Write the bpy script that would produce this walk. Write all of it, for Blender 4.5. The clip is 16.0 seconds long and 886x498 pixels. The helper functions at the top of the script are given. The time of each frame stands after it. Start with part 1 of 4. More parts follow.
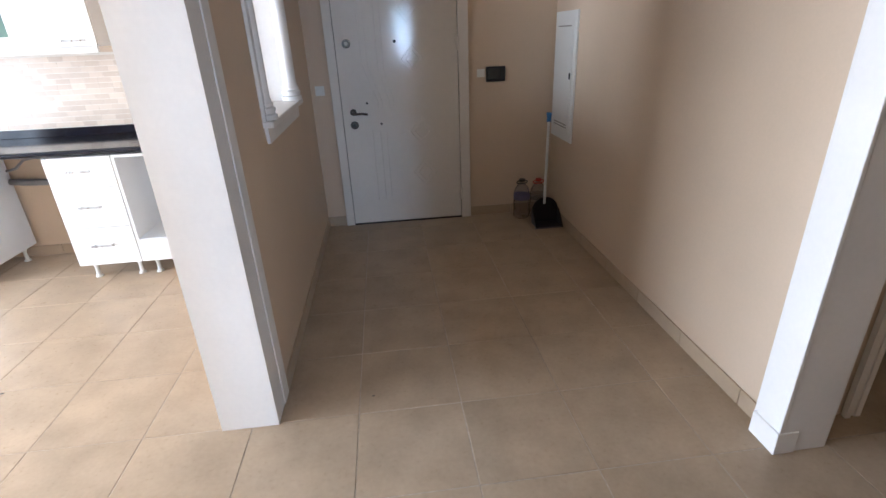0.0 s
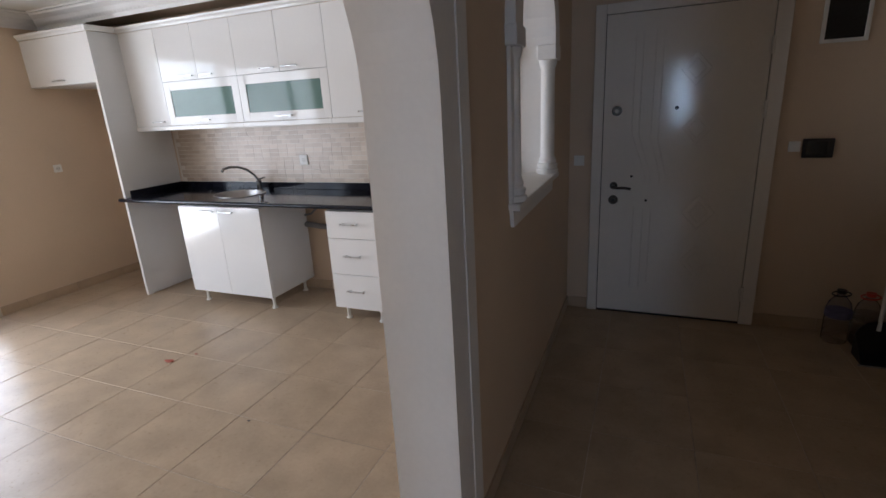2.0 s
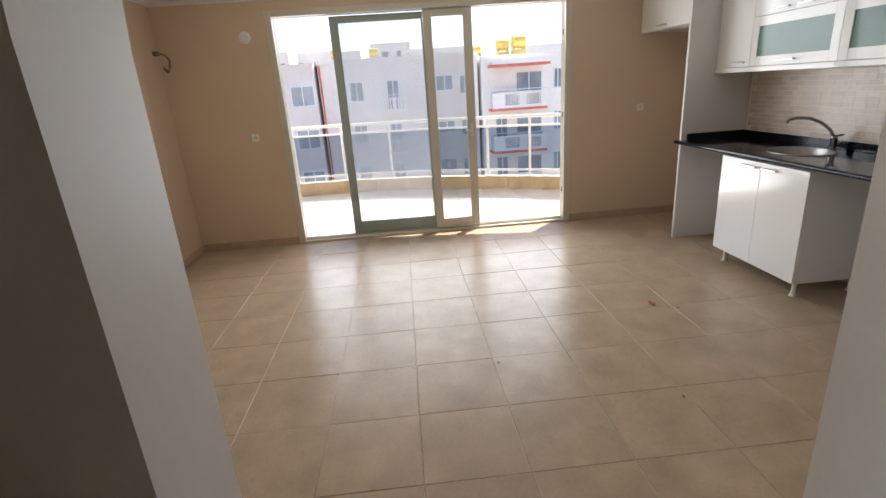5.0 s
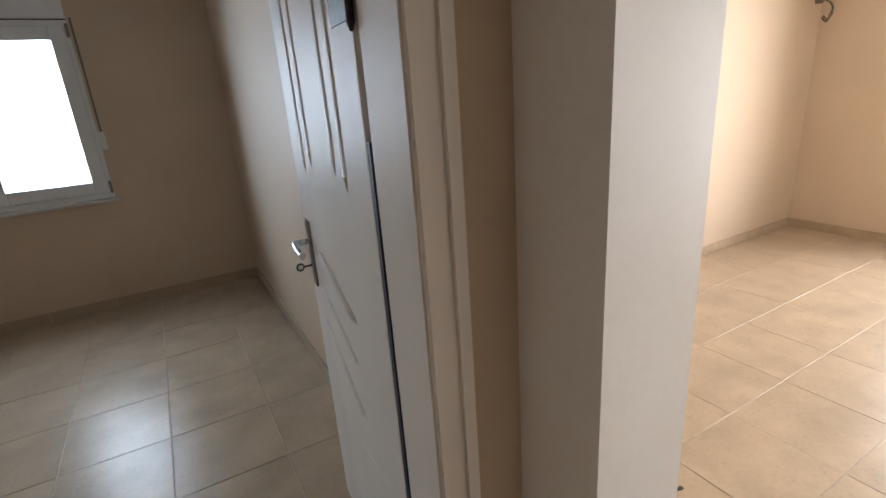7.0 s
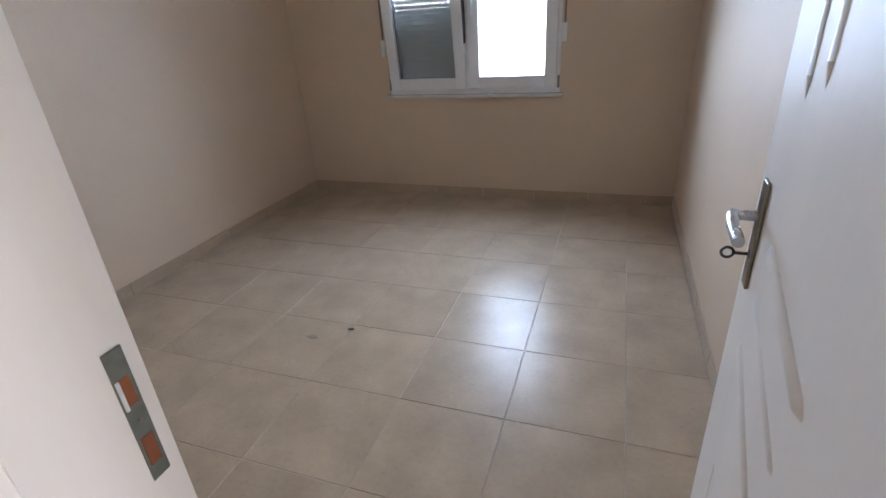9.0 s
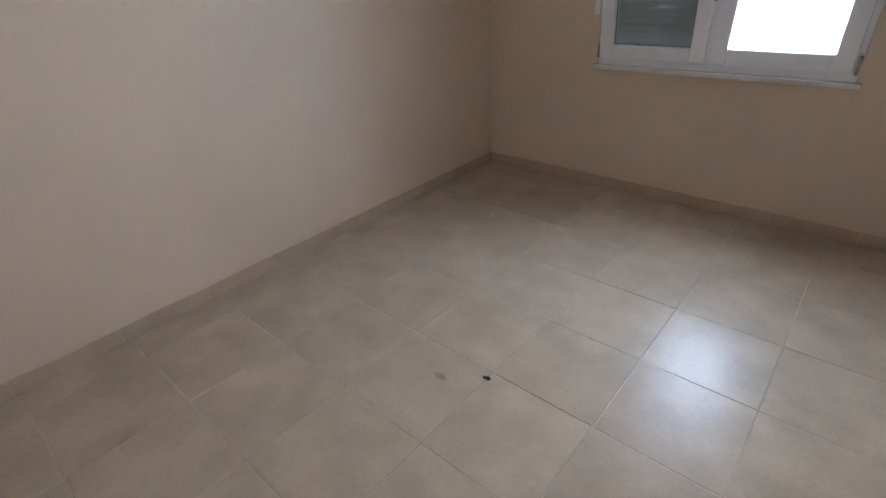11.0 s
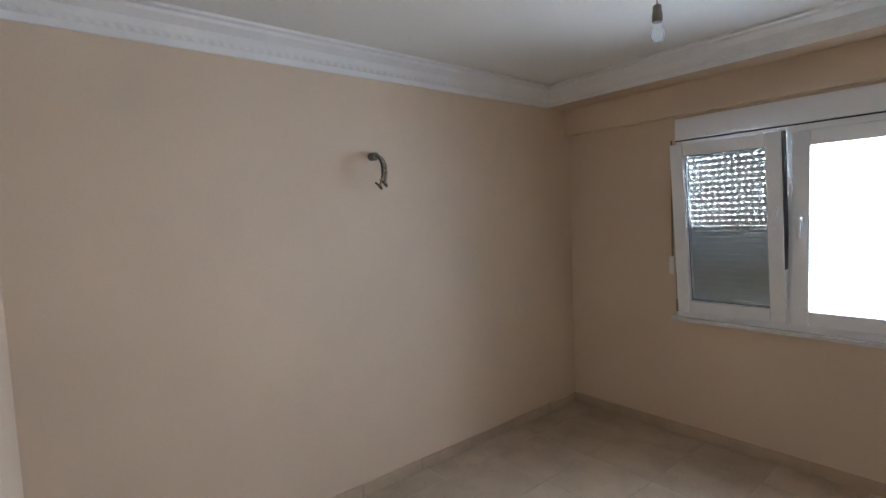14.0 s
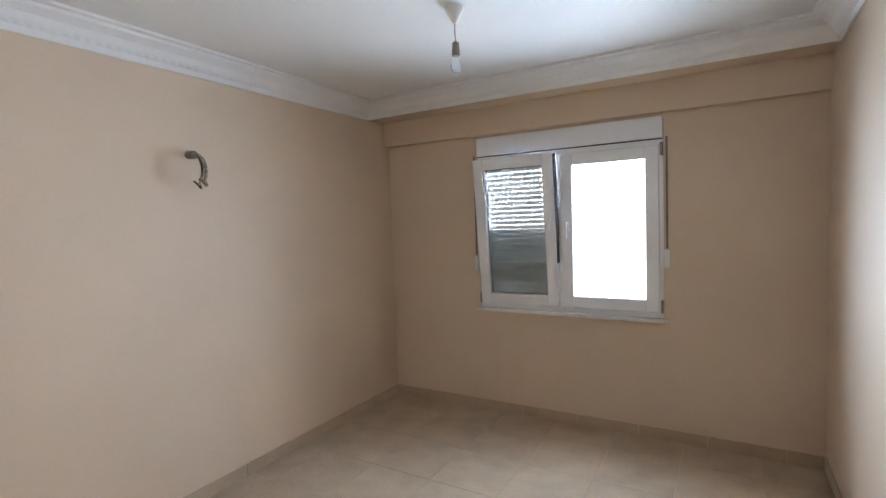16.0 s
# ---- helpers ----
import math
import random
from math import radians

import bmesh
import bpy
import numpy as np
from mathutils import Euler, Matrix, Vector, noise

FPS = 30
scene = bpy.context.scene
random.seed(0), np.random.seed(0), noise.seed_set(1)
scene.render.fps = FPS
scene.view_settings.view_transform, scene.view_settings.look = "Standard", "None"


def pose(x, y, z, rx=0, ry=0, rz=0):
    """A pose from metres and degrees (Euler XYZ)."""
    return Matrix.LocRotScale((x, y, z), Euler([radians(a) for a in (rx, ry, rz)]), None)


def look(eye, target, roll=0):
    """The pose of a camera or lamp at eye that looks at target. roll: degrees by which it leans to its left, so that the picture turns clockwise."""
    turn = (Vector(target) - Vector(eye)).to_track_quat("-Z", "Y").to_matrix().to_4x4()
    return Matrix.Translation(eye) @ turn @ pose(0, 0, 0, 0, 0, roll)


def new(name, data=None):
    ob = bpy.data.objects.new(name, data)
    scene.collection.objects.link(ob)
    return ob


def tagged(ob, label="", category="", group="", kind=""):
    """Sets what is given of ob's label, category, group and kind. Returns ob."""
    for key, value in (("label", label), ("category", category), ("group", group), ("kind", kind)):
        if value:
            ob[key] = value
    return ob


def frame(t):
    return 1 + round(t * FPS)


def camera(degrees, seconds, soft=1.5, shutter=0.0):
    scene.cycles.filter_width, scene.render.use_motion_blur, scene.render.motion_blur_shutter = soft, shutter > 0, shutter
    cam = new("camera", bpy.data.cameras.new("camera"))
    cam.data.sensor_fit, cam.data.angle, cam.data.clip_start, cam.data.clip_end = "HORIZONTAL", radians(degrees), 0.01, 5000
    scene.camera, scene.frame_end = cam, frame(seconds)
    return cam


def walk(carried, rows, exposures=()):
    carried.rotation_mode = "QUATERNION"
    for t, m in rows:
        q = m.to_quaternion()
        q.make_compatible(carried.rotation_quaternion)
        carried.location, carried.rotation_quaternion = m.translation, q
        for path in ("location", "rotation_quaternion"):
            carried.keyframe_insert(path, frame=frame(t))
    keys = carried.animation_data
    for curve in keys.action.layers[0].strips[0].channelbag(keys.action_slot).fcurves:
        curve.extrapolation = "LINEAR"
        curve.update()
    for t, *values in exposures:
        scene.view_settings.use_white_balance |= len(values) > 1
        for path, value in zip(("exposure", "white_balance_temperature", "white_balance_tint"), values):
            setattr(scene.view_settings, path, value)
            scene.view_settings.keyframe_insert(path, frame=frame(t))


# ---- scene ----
cam = camera(84.5, 16.0)
PATH = [
    (0, (0.306, -0.763, 1.484), (0.562, 1.674, 0.406), -2.4),
    (0.5, (0.272, -0.628, 1.534), (0.343, 1.217, 0.766), -2.7),
    (1, (0.264, -0.469, 1.559), (0.146, 1.401, 0.859), -2.8),
    (1.5, (0.274, -0.361, 1.562), (-0.118, 1.499, 0.94), -3.1),
    (2, (0.251, -0.313, 1.549), (-0.493, 1.455, 0.982), -3.2),
    (2.5, (0.179, -0.246, 1.509), (-0.828, 1.391, 0.958), -3.0),
    (3, (0.117, -0.106, 1.505), (-1.083, 1.387, 0.932), -2.8),
    (3.2, (0.1, -0.057, 1.514), (-1.17, 1.375, 0.934), -2.8),
    (5.3, (0.332, 0.087, 1.501), (-1.556, -0.116, 0.872), -3.9),
    (5.5, (0.296, 0.094, 1.487), (-1.556, -0.33, 0.861), -3.8),
    (6, (0.225, 0.128, 1.449), (-1.434, -0.808, 0.839), -3.6),
    (6.5, (0.268, 0.145, 1.493), (-1.091, -1.188, 0.88), -4.2),
    (7, (0.287, 0.17, 1.483), (-0.634, -1.492, 0.86), -4.1),
    (7.5, (0.217, 0.089, 1.473), (-0.164, -1.76, 0.811), -4.0),
    (8, (0.165, -0.006, 1.468), (0.27, -1.873, 0.76), -4.1),
    (8.5, (0.172, -0.154, 1.449), (0.6, -1.954, 0.689), -4.0),
    (9, (0.204, -0.331, 1.427), (0.835, -2.028, 0.575), -3.8),
    (9.2, (0.214, -0.405, 1.417), (0.916, -2.047, 0.517), -3.7),
    (11.3, (0.548, -0.972, 1.52), (1.799, -2.193, 0.548), -3.9),
    (11.5, (0.55, -0.966, 1.537), (1.863, -2.169, 0.626), -3.8),
    (12, (0.559, -0.925, 1.576), (2.015, -2.1, 0.871), -3.3),
    (12.5, (0.541, -0.907, 1.623), (2.124, -2.042, 1.166), -3.2),
    (13, (0.515, -0.88, 1.635), (2.156, -1.991, 1.363), -2.9),
    (13.5, (0.477, -0.838, 1.66), (2.108, -1.982, 1.483), -2.7),
    (14, (0.412, -0.793, 1.665), (1.958, -2.054, 1.527), -2.5),
    (14.5, (0.4, -0.748, 1.675), (1.794, -2.177, 1.551), -2.3),
    (15, (0.381, -0.709, 1.653), (1.605, -2.288, 1.541), -2.2),
    (15.5, (0.328, -0.676, 1.62), (1.429, -2.342, 1.509), -2.0),
    (16, (0.259, -0.616, 1.606), (1.268, -2.339, 1.487), -2.0),
]
walk(cam, [(t, look(eye, target, roll)) for t, eye, target, roll in PATH], exposures=[(0, 3.15, 5350, 10), (0.5, 2.8, 5300, 10), (1.0, 2.4, 5400, 10), (1.5, 1.9, 5520, 11), (2.0, 1.4, 5630, 12), (2.5, 1.08, 5880, 10), (3.2, 0.85, 6100, 10), (5.3, 1.3, 6100, 10), (6.0, 1.7, 6400, 9), (6.5, 2.05, 6500, 11), (7.0, 2.5, 6200, 11), (7.5, 2.6, 5950, 13), (8.0, 3.1, 5850, 17), (9.2, 3.2, 5700, 15), (11.3, 3.2, 5700, 15), (12.5, 3.13, 5850, 14), (13.0, 3.12, 5880, 14), (14.0, 3.12, 6020, 14), (15.0, 3.35, 6050, 14), (16.0, 3.58, 6030, 14)])

# ---- world, sun, exposure ----
SUN_EL, SUN_ROT = radians(49), radians(-45)
world = bpy.data.worlds.new("sky")
scene.world = world
world.use_nodes = True
wn = world.node_tree
wn.nodes.clear()
sky = wn.nodes.new("ShaderNodeTexSky")
sky.sky_type, sky.sun_disc = "NISHITA", False
sky.sun_elevation, sky.sun_rotation = SUN_EL, SUN_ROT
sky.dust_density = 2.5
bg = wn.nodes.new("ShaderNodeBackground")
bg.inputs["Strength"].default_value = 0.15
wo = wn.nodes.new("ShaderNodeOutputWorld")
wn.links.new(sky.outputs[0], bg.inputs[0])
wn.links.new(bg.outputs[0], wo.inputs[0])
sun = new("sun", bpy.data.lights.new("sun", "SUN"))
sun.data.energy, sun.data.angle, sun.data.color = 5.0, radians(0.5), (1.0, 0.95, 0.87)
sun.matrix_world = look((-20 * 0.707, 20 * 0.707, 23), (0, 0, 0))


def sky_lamp(name, eye, target, w, h, power, color, spread=180):
    """Sky light at an opening."""
    la = new(name, bpy.data.lights.new(name, "AREA"))
    la.data.shape, la.data.size, la.data.size_y, la.data.energy = "RECTANGLE", w, h, power
    la.data.color, la.data.spread = color, radians(spread)
    la.matrix_world = look(eye, target)


DAY = (0.96, 0.966, 0.96)
sky_lamp("sky_at_open_terrace_gap", (-4.79, -.80, 1.20), (-2.6, -.80, 1.45), .48, 2.0, 5.5, DAY, 150)
sky_lamp("sky_at_terrace_panes", (-4.79, .15, 1.25), (-2.6, .15, 1.45), 1.15, 1.9, 12.5, DAY, 150)
sky_lamp("sky_at_open_terrace_door", (-4.79, 1.31, 1.20), (-2.6, 1.31, 1.45), .88, 2.0, 10.5, DAY, 150)
sky_lamp("sky_at_bedroom_window", (1.346, -4.76, 1.55), (1.346, -3, 1.30), 2.0, 1.7, 36, (0.66, 0.82, 1.0), 140)


# ---- materials ----
def material(name, color, rough=0.5, metal=0.0, vary=0.08, scale=3.0, fine=60.0, bump=0.05, island=0.0, spec=0.5, stain=None, bump_scale=None, own=False, grain=None, detail=5.0):
    """A surface with broad and fine variation in its colour and a fine relief."""
    m = bpy.data.materials.new(name)
    m.use_nodes = True
    nt = m.node_tree
    nd, ln = nt.nodes, nt.links
    p = nd["Principled BSDF"]
    p.inputs["Roughness"].default_value, p.inputs["Metallic"].default_value = rough, metal
    p.inputs["Specular IOR Level"].default_value = spec
    co = nd.new("ShaderNodeTexCoord")
    geo = nd.new("ShaderNodeNewGeometry")
    broad, small = nd.new("ShaderNodeTexNoise"), nd.new("ShaderNodeTexNoise")
    where = geo.outputs["Position"]
    if own:
        # every piece shows another cut of the pattern
        info, far, shift = nd.new("ShaderNodeObjectInfo"), nd.new("ShaderNodeMath"), nd.new("ShaderNodeVectorMath")
        far.operation = "MULTIPLY"
        far.inputs[1].default_value = 91.0
        ln.new(info.outputs["Random"], far.inputs[0])
        ln.new(where, shift.inputs[0])
        ln.new(far.outputs[0], shift.inputs[1])
        where = shift.outputs[0]
    if grain:
        along = nd.new("ShaderNodeMapping")
        along.inputs["Scale"].default_value = grain
        ln.new(where, along.inputs["Vector"])
        where = along.outputs[0]
    for n, s, d in ((broad, scale, detail), (small, fine, 3)):
        n.inputs["Scale"].default_value, n.inputs["Detail"].default_value = s, d
        ln.new(where, n.inputs["Vector"])
    mix = nd.new("ShaderNodeMath")
    mix.operation = "MULTIPLY_ADD"
    mix.inputs[1].default_value = 0.35
    ln.new(small.outputs[0], mix.inputs[0])
    ln.new(broad.outputs[0], mix.inputs[2])
    last = mix.outputs[0]
    if island:
        oi = nd.new("ShaderNodeObjectInfo")
        add = nd.new("ShaderNodeMath")
        add.operation = "MULTIPLY_ADD"
        add.inputs[1].default_value = island
        src = nd.new("ShaderNodeMath")
        src.operation = "ADD"
        ln.new(oi.outputs["Random"], src.inputs[0])
        ln.new(geo.outputs["Random Per Island"], src.inputs[1])
        ln.new(src.outputs[0], add.inputs[0])
        ln.new(last, add.inputs[2])
        last = add.outputs[0]
    ramp = nd.new("ShaderNodeMapRange")
    mid = 0.675 + island
    ramp.inputs["From Min"].default_value, ramp.inputs["From Max"].default_value = mid - 0.35 - island, mid + 0.35 + island
    ln.new(last, ramp.inputs["Value"])
    dark = stain or tuple(c * (1 - 2.2 * vary) for c in color)
    light = tuple(min(0.95, c * (1 + 1.2 * vary)) for c in color)
    cm = nd.new("ShaderNodeMix")
    cm.data_type = "RGBA"
    cm.inputs[6].default_value, cm.inputs[7].default_value = (*dark, 1), (*light, 1)
    ln.new(ramp.outputs[0], cm.inputs[0])
    ln.new(cm.outputs[2], p.inputs["Base Color"])
    rr = nd.new("ShaderNodeMapRange")
    rr.inputs["To Min"].default_value, rr.inputs["To Max"].default_value = max(0.02, rough * 0.85), min(1, rough * 1.15)
    ln.new(small.outputs[0], rr.inputs["Value"])
    ln.new(rr.outputs[0], p.inputs["Roughness"])
    if bump:
        b = nd.new("ShaderNodeBump")
        b.inputs["Strength"].default_value, b.inputs["Distance"].default_value = bump, 0.004
        hn = small
        if bump_scale:
            hn = nd.new("ShaderNodeTexNoise")
            hn.inputs["Scale"].default_value, hn.inputs["Detail"].default_value = bump_scale, 4
            ln.new(geo.outputs["Position"], hn.inputs["Vector"])
        ln.new(hn.outputs[0], b.inputs["Height"])
        ln.new(b.outputs[0], p.inputs["Normal"])
    return m


def glass(name, color=(0.95, 0.97, 0.97), rough=0.0, clear=0.9, dust=0.0, ior=1.45):
    """Thin window glass: mostly clear, with a gloss that grows at grazing angles."""
    m = bpy.data.materials.new(name)
    m.use_nodes = True
    nt = m.node_tree
    nt.nodes.clear()
    out = nt.nodes.new("ShaderNodeOutputMaterial")
    tr, gl, mx, fr = (nt.nodes.new("ShaderNode" + n) for n in ("BsdfTransparent", "BsdfGlossy", "MixShader", "Fresnel"))
    tr.inputs[0].default_value = (*[c * clear for c in color], 1)
    gl.inputs["Roughness"].default_value = rough
    fr.inputs[0].default_value = ior
    nt.links.new(fr.outputs[0], mx.inputs[0])
    nt.links.new(tr.outputs[0], mx.inputs[1])
    nt.links.new(gl.outputs[0], mx.inputs[2])
    last = mx.outputs[0]
    if dust:
        film, spread = nt.nodes.new("ShaderNodeMixShader"), nt.nodes.new("ShaderNodeBsdfTranslucent")
        spread.inputs[0].default_value = (.85, .87, .88, 1)
        film.inputs[0].default_value = dust
        nt.links.new(last, film.inputs[1])
        nt.links.new(spread.outputs[0], film.inputs[2])
        last = film.outputs[0]
    nt.links.new(last, out.inputs[0])
    return m


WALL = material("beige_wall_paint", (0.634, 0.494, 0.355), 0.62, vary=0.05, scale=1.2, fine=90, bump=0.12, bump_scale=220)
WHITE = material("white_wall_paint", (0.83, 0.795, 0.755), 0.5, vary=0.04, scale=2, fine=50, bump=0.045, bump_scale=190)
CEIL = material("ceiling_paint", (0.70, 0.68, 0.63), 0.7, vary=0.03, scale=1, fine=60, bump=0.06)
CORN = material("cornice_plaster", (0.74, 0.73, 0.71), 0.6, vary=0.03, bump=0.05)
TILE = material("floor_tile_glaze", (0.458, 0.350, 0.242), 0.29, vary=0.115, scale=4.6, fine=60, bump=0.0, island=0.03, spec=0.17, own=True, detail=3.2)
GROUT = material("tile_grout", (0.58, 0.48, 0.375), 0.9, vary=0.3, scale=1.1, fine=40, bump=0.2, stain=(0.10, 0.078, 0.06))
SKIRT = material("skirting_tile_glaze", (0.46, 0.345, 0.232), 0.32, vary=0.08, scale=6, fine=30, bump=0.02, island=0.06)
LACQ = material("white_gloss_lacquer", (0.80, 0.79, 0.77), 0.08, vary=0.015, scale=2, bump=0.0, spec=0.6)
CARC = material("white_melamine_board", (0.74, 0.74, 0.74), 0.4, vary=0.02, bump=0.02)
GRAN = material("black_granite", (0.010, 0.011, 0.018), 0.10, vary=0.3, scale=30, fine=350, bump=0.0, stain=(0.006, 0.006, 0.01), spec=0.3)
STEEL = material("brushed_steel", (0.55, 0.55, 0.55), 0.28, 1.0, vary=0.06, scale=30, bump=0.02)
LOCKM = material("dark_lock_metal", (0.10, 0.09, 0.08), 0.42, 1.0, vary=0.2, scale=60, bump=0.02)
SWELL = material("shaded_well_plastic", (0.62, 0.61, 0.57), 0.4, vary=0.03, bump=0.0)
BOWL = material("satin_sink_steel", (0.36, 0.35, 0.34), 0.34, 1.0, vary=0.08, scale=30, bump=0.02)
CHROME = material("chrome", (0.75, 0.75, 0.76), 0.1, 1.0, vary=0.03, bump=0.0)
BRONZE = material("aged_metal", (0.30, 0.27, 0.23), 0.32, 1.0, vary=0.15, scale=40, bump=0.02)
DOORP = material("white_steel_door_lacquer", (0.77, 0.73, 0.675), 0.11, vary=0.03, scale=2, fine=30, bump=0.03, spec=0.5)
WOODP = material("white_painted_wood", (0.83, 0.775, 0.705), 0.45, vary=0.03, scale=6, fine=55, bump=0.06, spec=0.09, grain=(1, 1, .05))
PVC = material("white_pvc", (0.80, 0.80, 0.81), 0.3, vary=0.02, bump=0.0)
CREAM = material("cream_aluminium", (0.60, 0.56, 0.46), 0.35, vary=0.05, bump=0.0)
GREENF = material("green_grey_aluminium", (0.36, 0.42, 0.38), 0.35, vary=0.06, bump=0.0)
BLACKP = material("black_plastic", (0.012, 0.012, 0.014), 0.35, vary=0.1, bump=0.02)
DARK = material("near_black_matt", (0.02, 0.018, 0.016), 0.8, bump=0.0)
BLUEP = material("blue_plastic", (0.03, 0.18, 0.50), 0.4, vary=0.08, bump=0.0)
REDP = material("red_plastic", (0.55, 0.05, 0.03), 0.4, bump=0.0)
GREYP = material("grey_plastic_pipe", (0.25, 0.25, 0.26), 0.45, vary=0.1, bump=0.02)
WPLAS = material("white_plastic", (0.78, 0.77, 0.73), 0.35, vary=0.03, bump=0.0)
MARB = material("pale_marble", (0.68, 0.66, 0.63), 0.25, vary=0.1, scale=8, bump=0.0)
SHUT = material("grey_aluminium_shutter", (0.56, 0.58, 0.55), 0.45, vary=0.05, bump=0.02)
GLASS = glass("clear_glass")
HAZE = glass("dusty_double_glass", (0.955, 0.965, 0.98), 0.1, 0.93, dust=0.14)
TINT = glass("smoked_railing_glass", (0.50, 0.58, 0.68), 0.0, 0.8)
BOTTLE = glass("clear_plastic_bottle", (0.97, 0.98, 1.0), 0.08, 0.98, .15, 1.10)
FROST = material("green_frosted_glass", (0.135, 0.215, 0.19), 0.06, vary=0.05, scale=5, bump=0.0, spec=0.4)
MOSA = material("mosaic_tile", (0.62, 0.54, 0.45), 0.25, vary=0.2, scale=2, fine=40, bump=0.02, island=0.8, stain=(0.37, 0.28, 0.21))
TERR = material("terrace_tile", (0.66, 0.60, 0.52), 0.6, vary=0.08, scale=3, bump=0.05)
KERB = material("travertine_kerb", (0.60, 0.47, 0.29), 0.5, vary=0.15, scale=5, bump=0.1)
PLATE = material("dull_zinc_plate", (0.27, 0.28, 0.245), 0.42, 0.8, vary=0.12, scale=50, bump=0.02)
COPPER = material("bare_raw_wood_mortise", (0.26, 0.085, 0.03), 0.7, vary=0.2, bump=0.1)
WIRE = material("cable_sheath", (0.20, 0.17, 0.13), 0.5, vary=0.2, bump=0.0)


# ---- mesh helpers ----
def box(bm, x0, x1, y0, y1, z0, z1):
    v = [bm.verts.new((x, y, z)) for x in (x0, x1) for y in (y0, y1) for z in (z0, z1)]
    for f in ((0, 1, 3, 2), (4, 6, 7, 5), (0, 4, 5, 1), (2, 3, 7, 6), (0, 2, 6, 4), (1, 5, 7, 3)):
        bm.faces.new([v[i] for i in f])
    return v


def boxes(*rows, bevel=0.0, segs=2):
    bm = bmesh.new()
    for r in rows:
        box(bm, *r)
    if bevel:
        bmesh.ops.bevel(bm, geom=bm.edges[:], offset=bevel, segments=segs, profile=0.5, affect="EDGES")
    bmesh.ops.recalc_face_normals(bm, faces=bm.faces[:])
    return bm


def rod(bm, a, b, r0, r1=None, n=12):
    """A round bar from a to b."""
    a, b = Vector(a), Vector(b)
    d = b - a
    m = Matrix.Translation((a + b) / 2) @ d.to_track_quat("Z", "Y").to_matrix().to_4x4()
    bmesh.ops.create_cone(bm, cap_ends=True, segments=n, radius1=r0, radius2=r0 if r1 is None else r1, depth=d.length, matrix=m)


def rods(*rows, n=12):
    bm = bmesh.new()
    for r in rows:
        rod(bm, *r, n=n)
    return bm


def turned(profile, x, y, n=20, a0=0.0, a1=2 * math.pi):
    """A turned shape about the upright through x, y, from (radius, height) pairs."""
    bm = bmesh.new()
    rings = []
    for r, z in profile:
        rings.append([bm.verts.new((x + r * math.cos(a0 + (a1 - a0) * i / n), y + r * math.sin(a0 + (a1 - a0) * i / n), z)) for i in range(n)])
    for lo, hi in zip(rings, rings[1:]):
        for i in range(n):
            bm.faces.new((lo[i], lo[(i + 1) % n], hi[(i + 1) % n], hi[i]))
    bm.faces.new(rings[0][::-1])
    bm.faces.new(rings[-1])
    bmesh.ops.recalc_face_normals(bm, faces=bm.faces[:])
    return bm


def tube(points, r, n=8):
    """A bent round tube through the points."""
    bm = bmesh.new()
    pts = [Vector(p) for p in points]
    rings = []
    for i, p in enumerate(pts):
        d = (pts[min(i + 1, len(pts) - 1)] - pts[max(i - 1, 0)]).normalized()
        q = d.to_track_quat("Z", "Y").to_matrix()
        rings.append([bm.verts.new(p + q @ Vector((r * math.cos(2 * math.pi * k / n), r * math.sin(2 * math.pi * k / n), 0))) for k in range(n)])
    for lo, hi in zip(rings, rings[1:]):
        for k in range(n):
            bm.faces.new((lo[k], lo[(k + 1) % n], hi[(k + 1) % n], hi[k]))
    bm.faces.new(rings[0][::-1])
    bm.faces.new(rings[-1])
    bmesh.ops.recalc_face_normals(bm, faces=bm.faces[:])
    return bm


def prism(outline, axis, lo, hi):
    """A flat outline (two coordinates a point) pushed along an axis from lo to hi."""
    bm = bmesh.new()

    def at(p, h):
        return {"x": (h, *p), "y": (p[0], h, p[1]), "z": (*p, h)}[axis]

    a, b = [bm.verts.new(at(p, lo)) for p in outline], [bm.verts.new(at(p, hi)) for p in outline]
    n = len(outline)
    bm.faces.new(a[::-1])
    bm.faces.new(b)
    for i in range(n):
        bm.faces.new((a[i], a[(i + 1) % n], b[(i + 1) % n], b[i]))
    bmesh.ops.recalc_face_normals(bm, faces=bm.faces[:])
    return bm


def join(*bms):
    out = bmesh.new()
    for b in bms:
        me = bpy.data.meshes.new("tmp")
        b.to_mesh(me)
        b.free()
        out.from_mesh(me)
        bpy.data.meshes.remove(me)
    return out


def make(name, bm, mat, smooth=False):
    me = bpy.data.meshes.new(name)
    bm.to_mesh(me)
    bm.free()
    me.materials.append(mat)
    if smooth:
        me.shade_smooth()
        me.set_sharp_from_angle(angle=radians(35))
    return new(name, me)


def structure(name, bm, mat, label="", smooth=False):
    return tagged(make(name, bm, mat, smooth), label, kind="structure")


def thing(name, at, label, category, group=""):
    """An empty at a thing's base, which carries its parts."""
    ob = new(name)
    ob.location = at
    ob.empty_display_size = 0.1
    return tagged(ob, label, category, group)


def part(name, bm, mat, parent, label="", smooth=False):
    """A bmesh in world metres as one mesh under a thing or a part."""
    top = parent
    while top.parent:
        top = top.parent
    bmesh.ops.translate(bm, verts=bm.verts[:], vec=-top.location)
    ob = make(name, bm, mat, smooth)
    ob.parent = parent
    return tagged(ob, label)


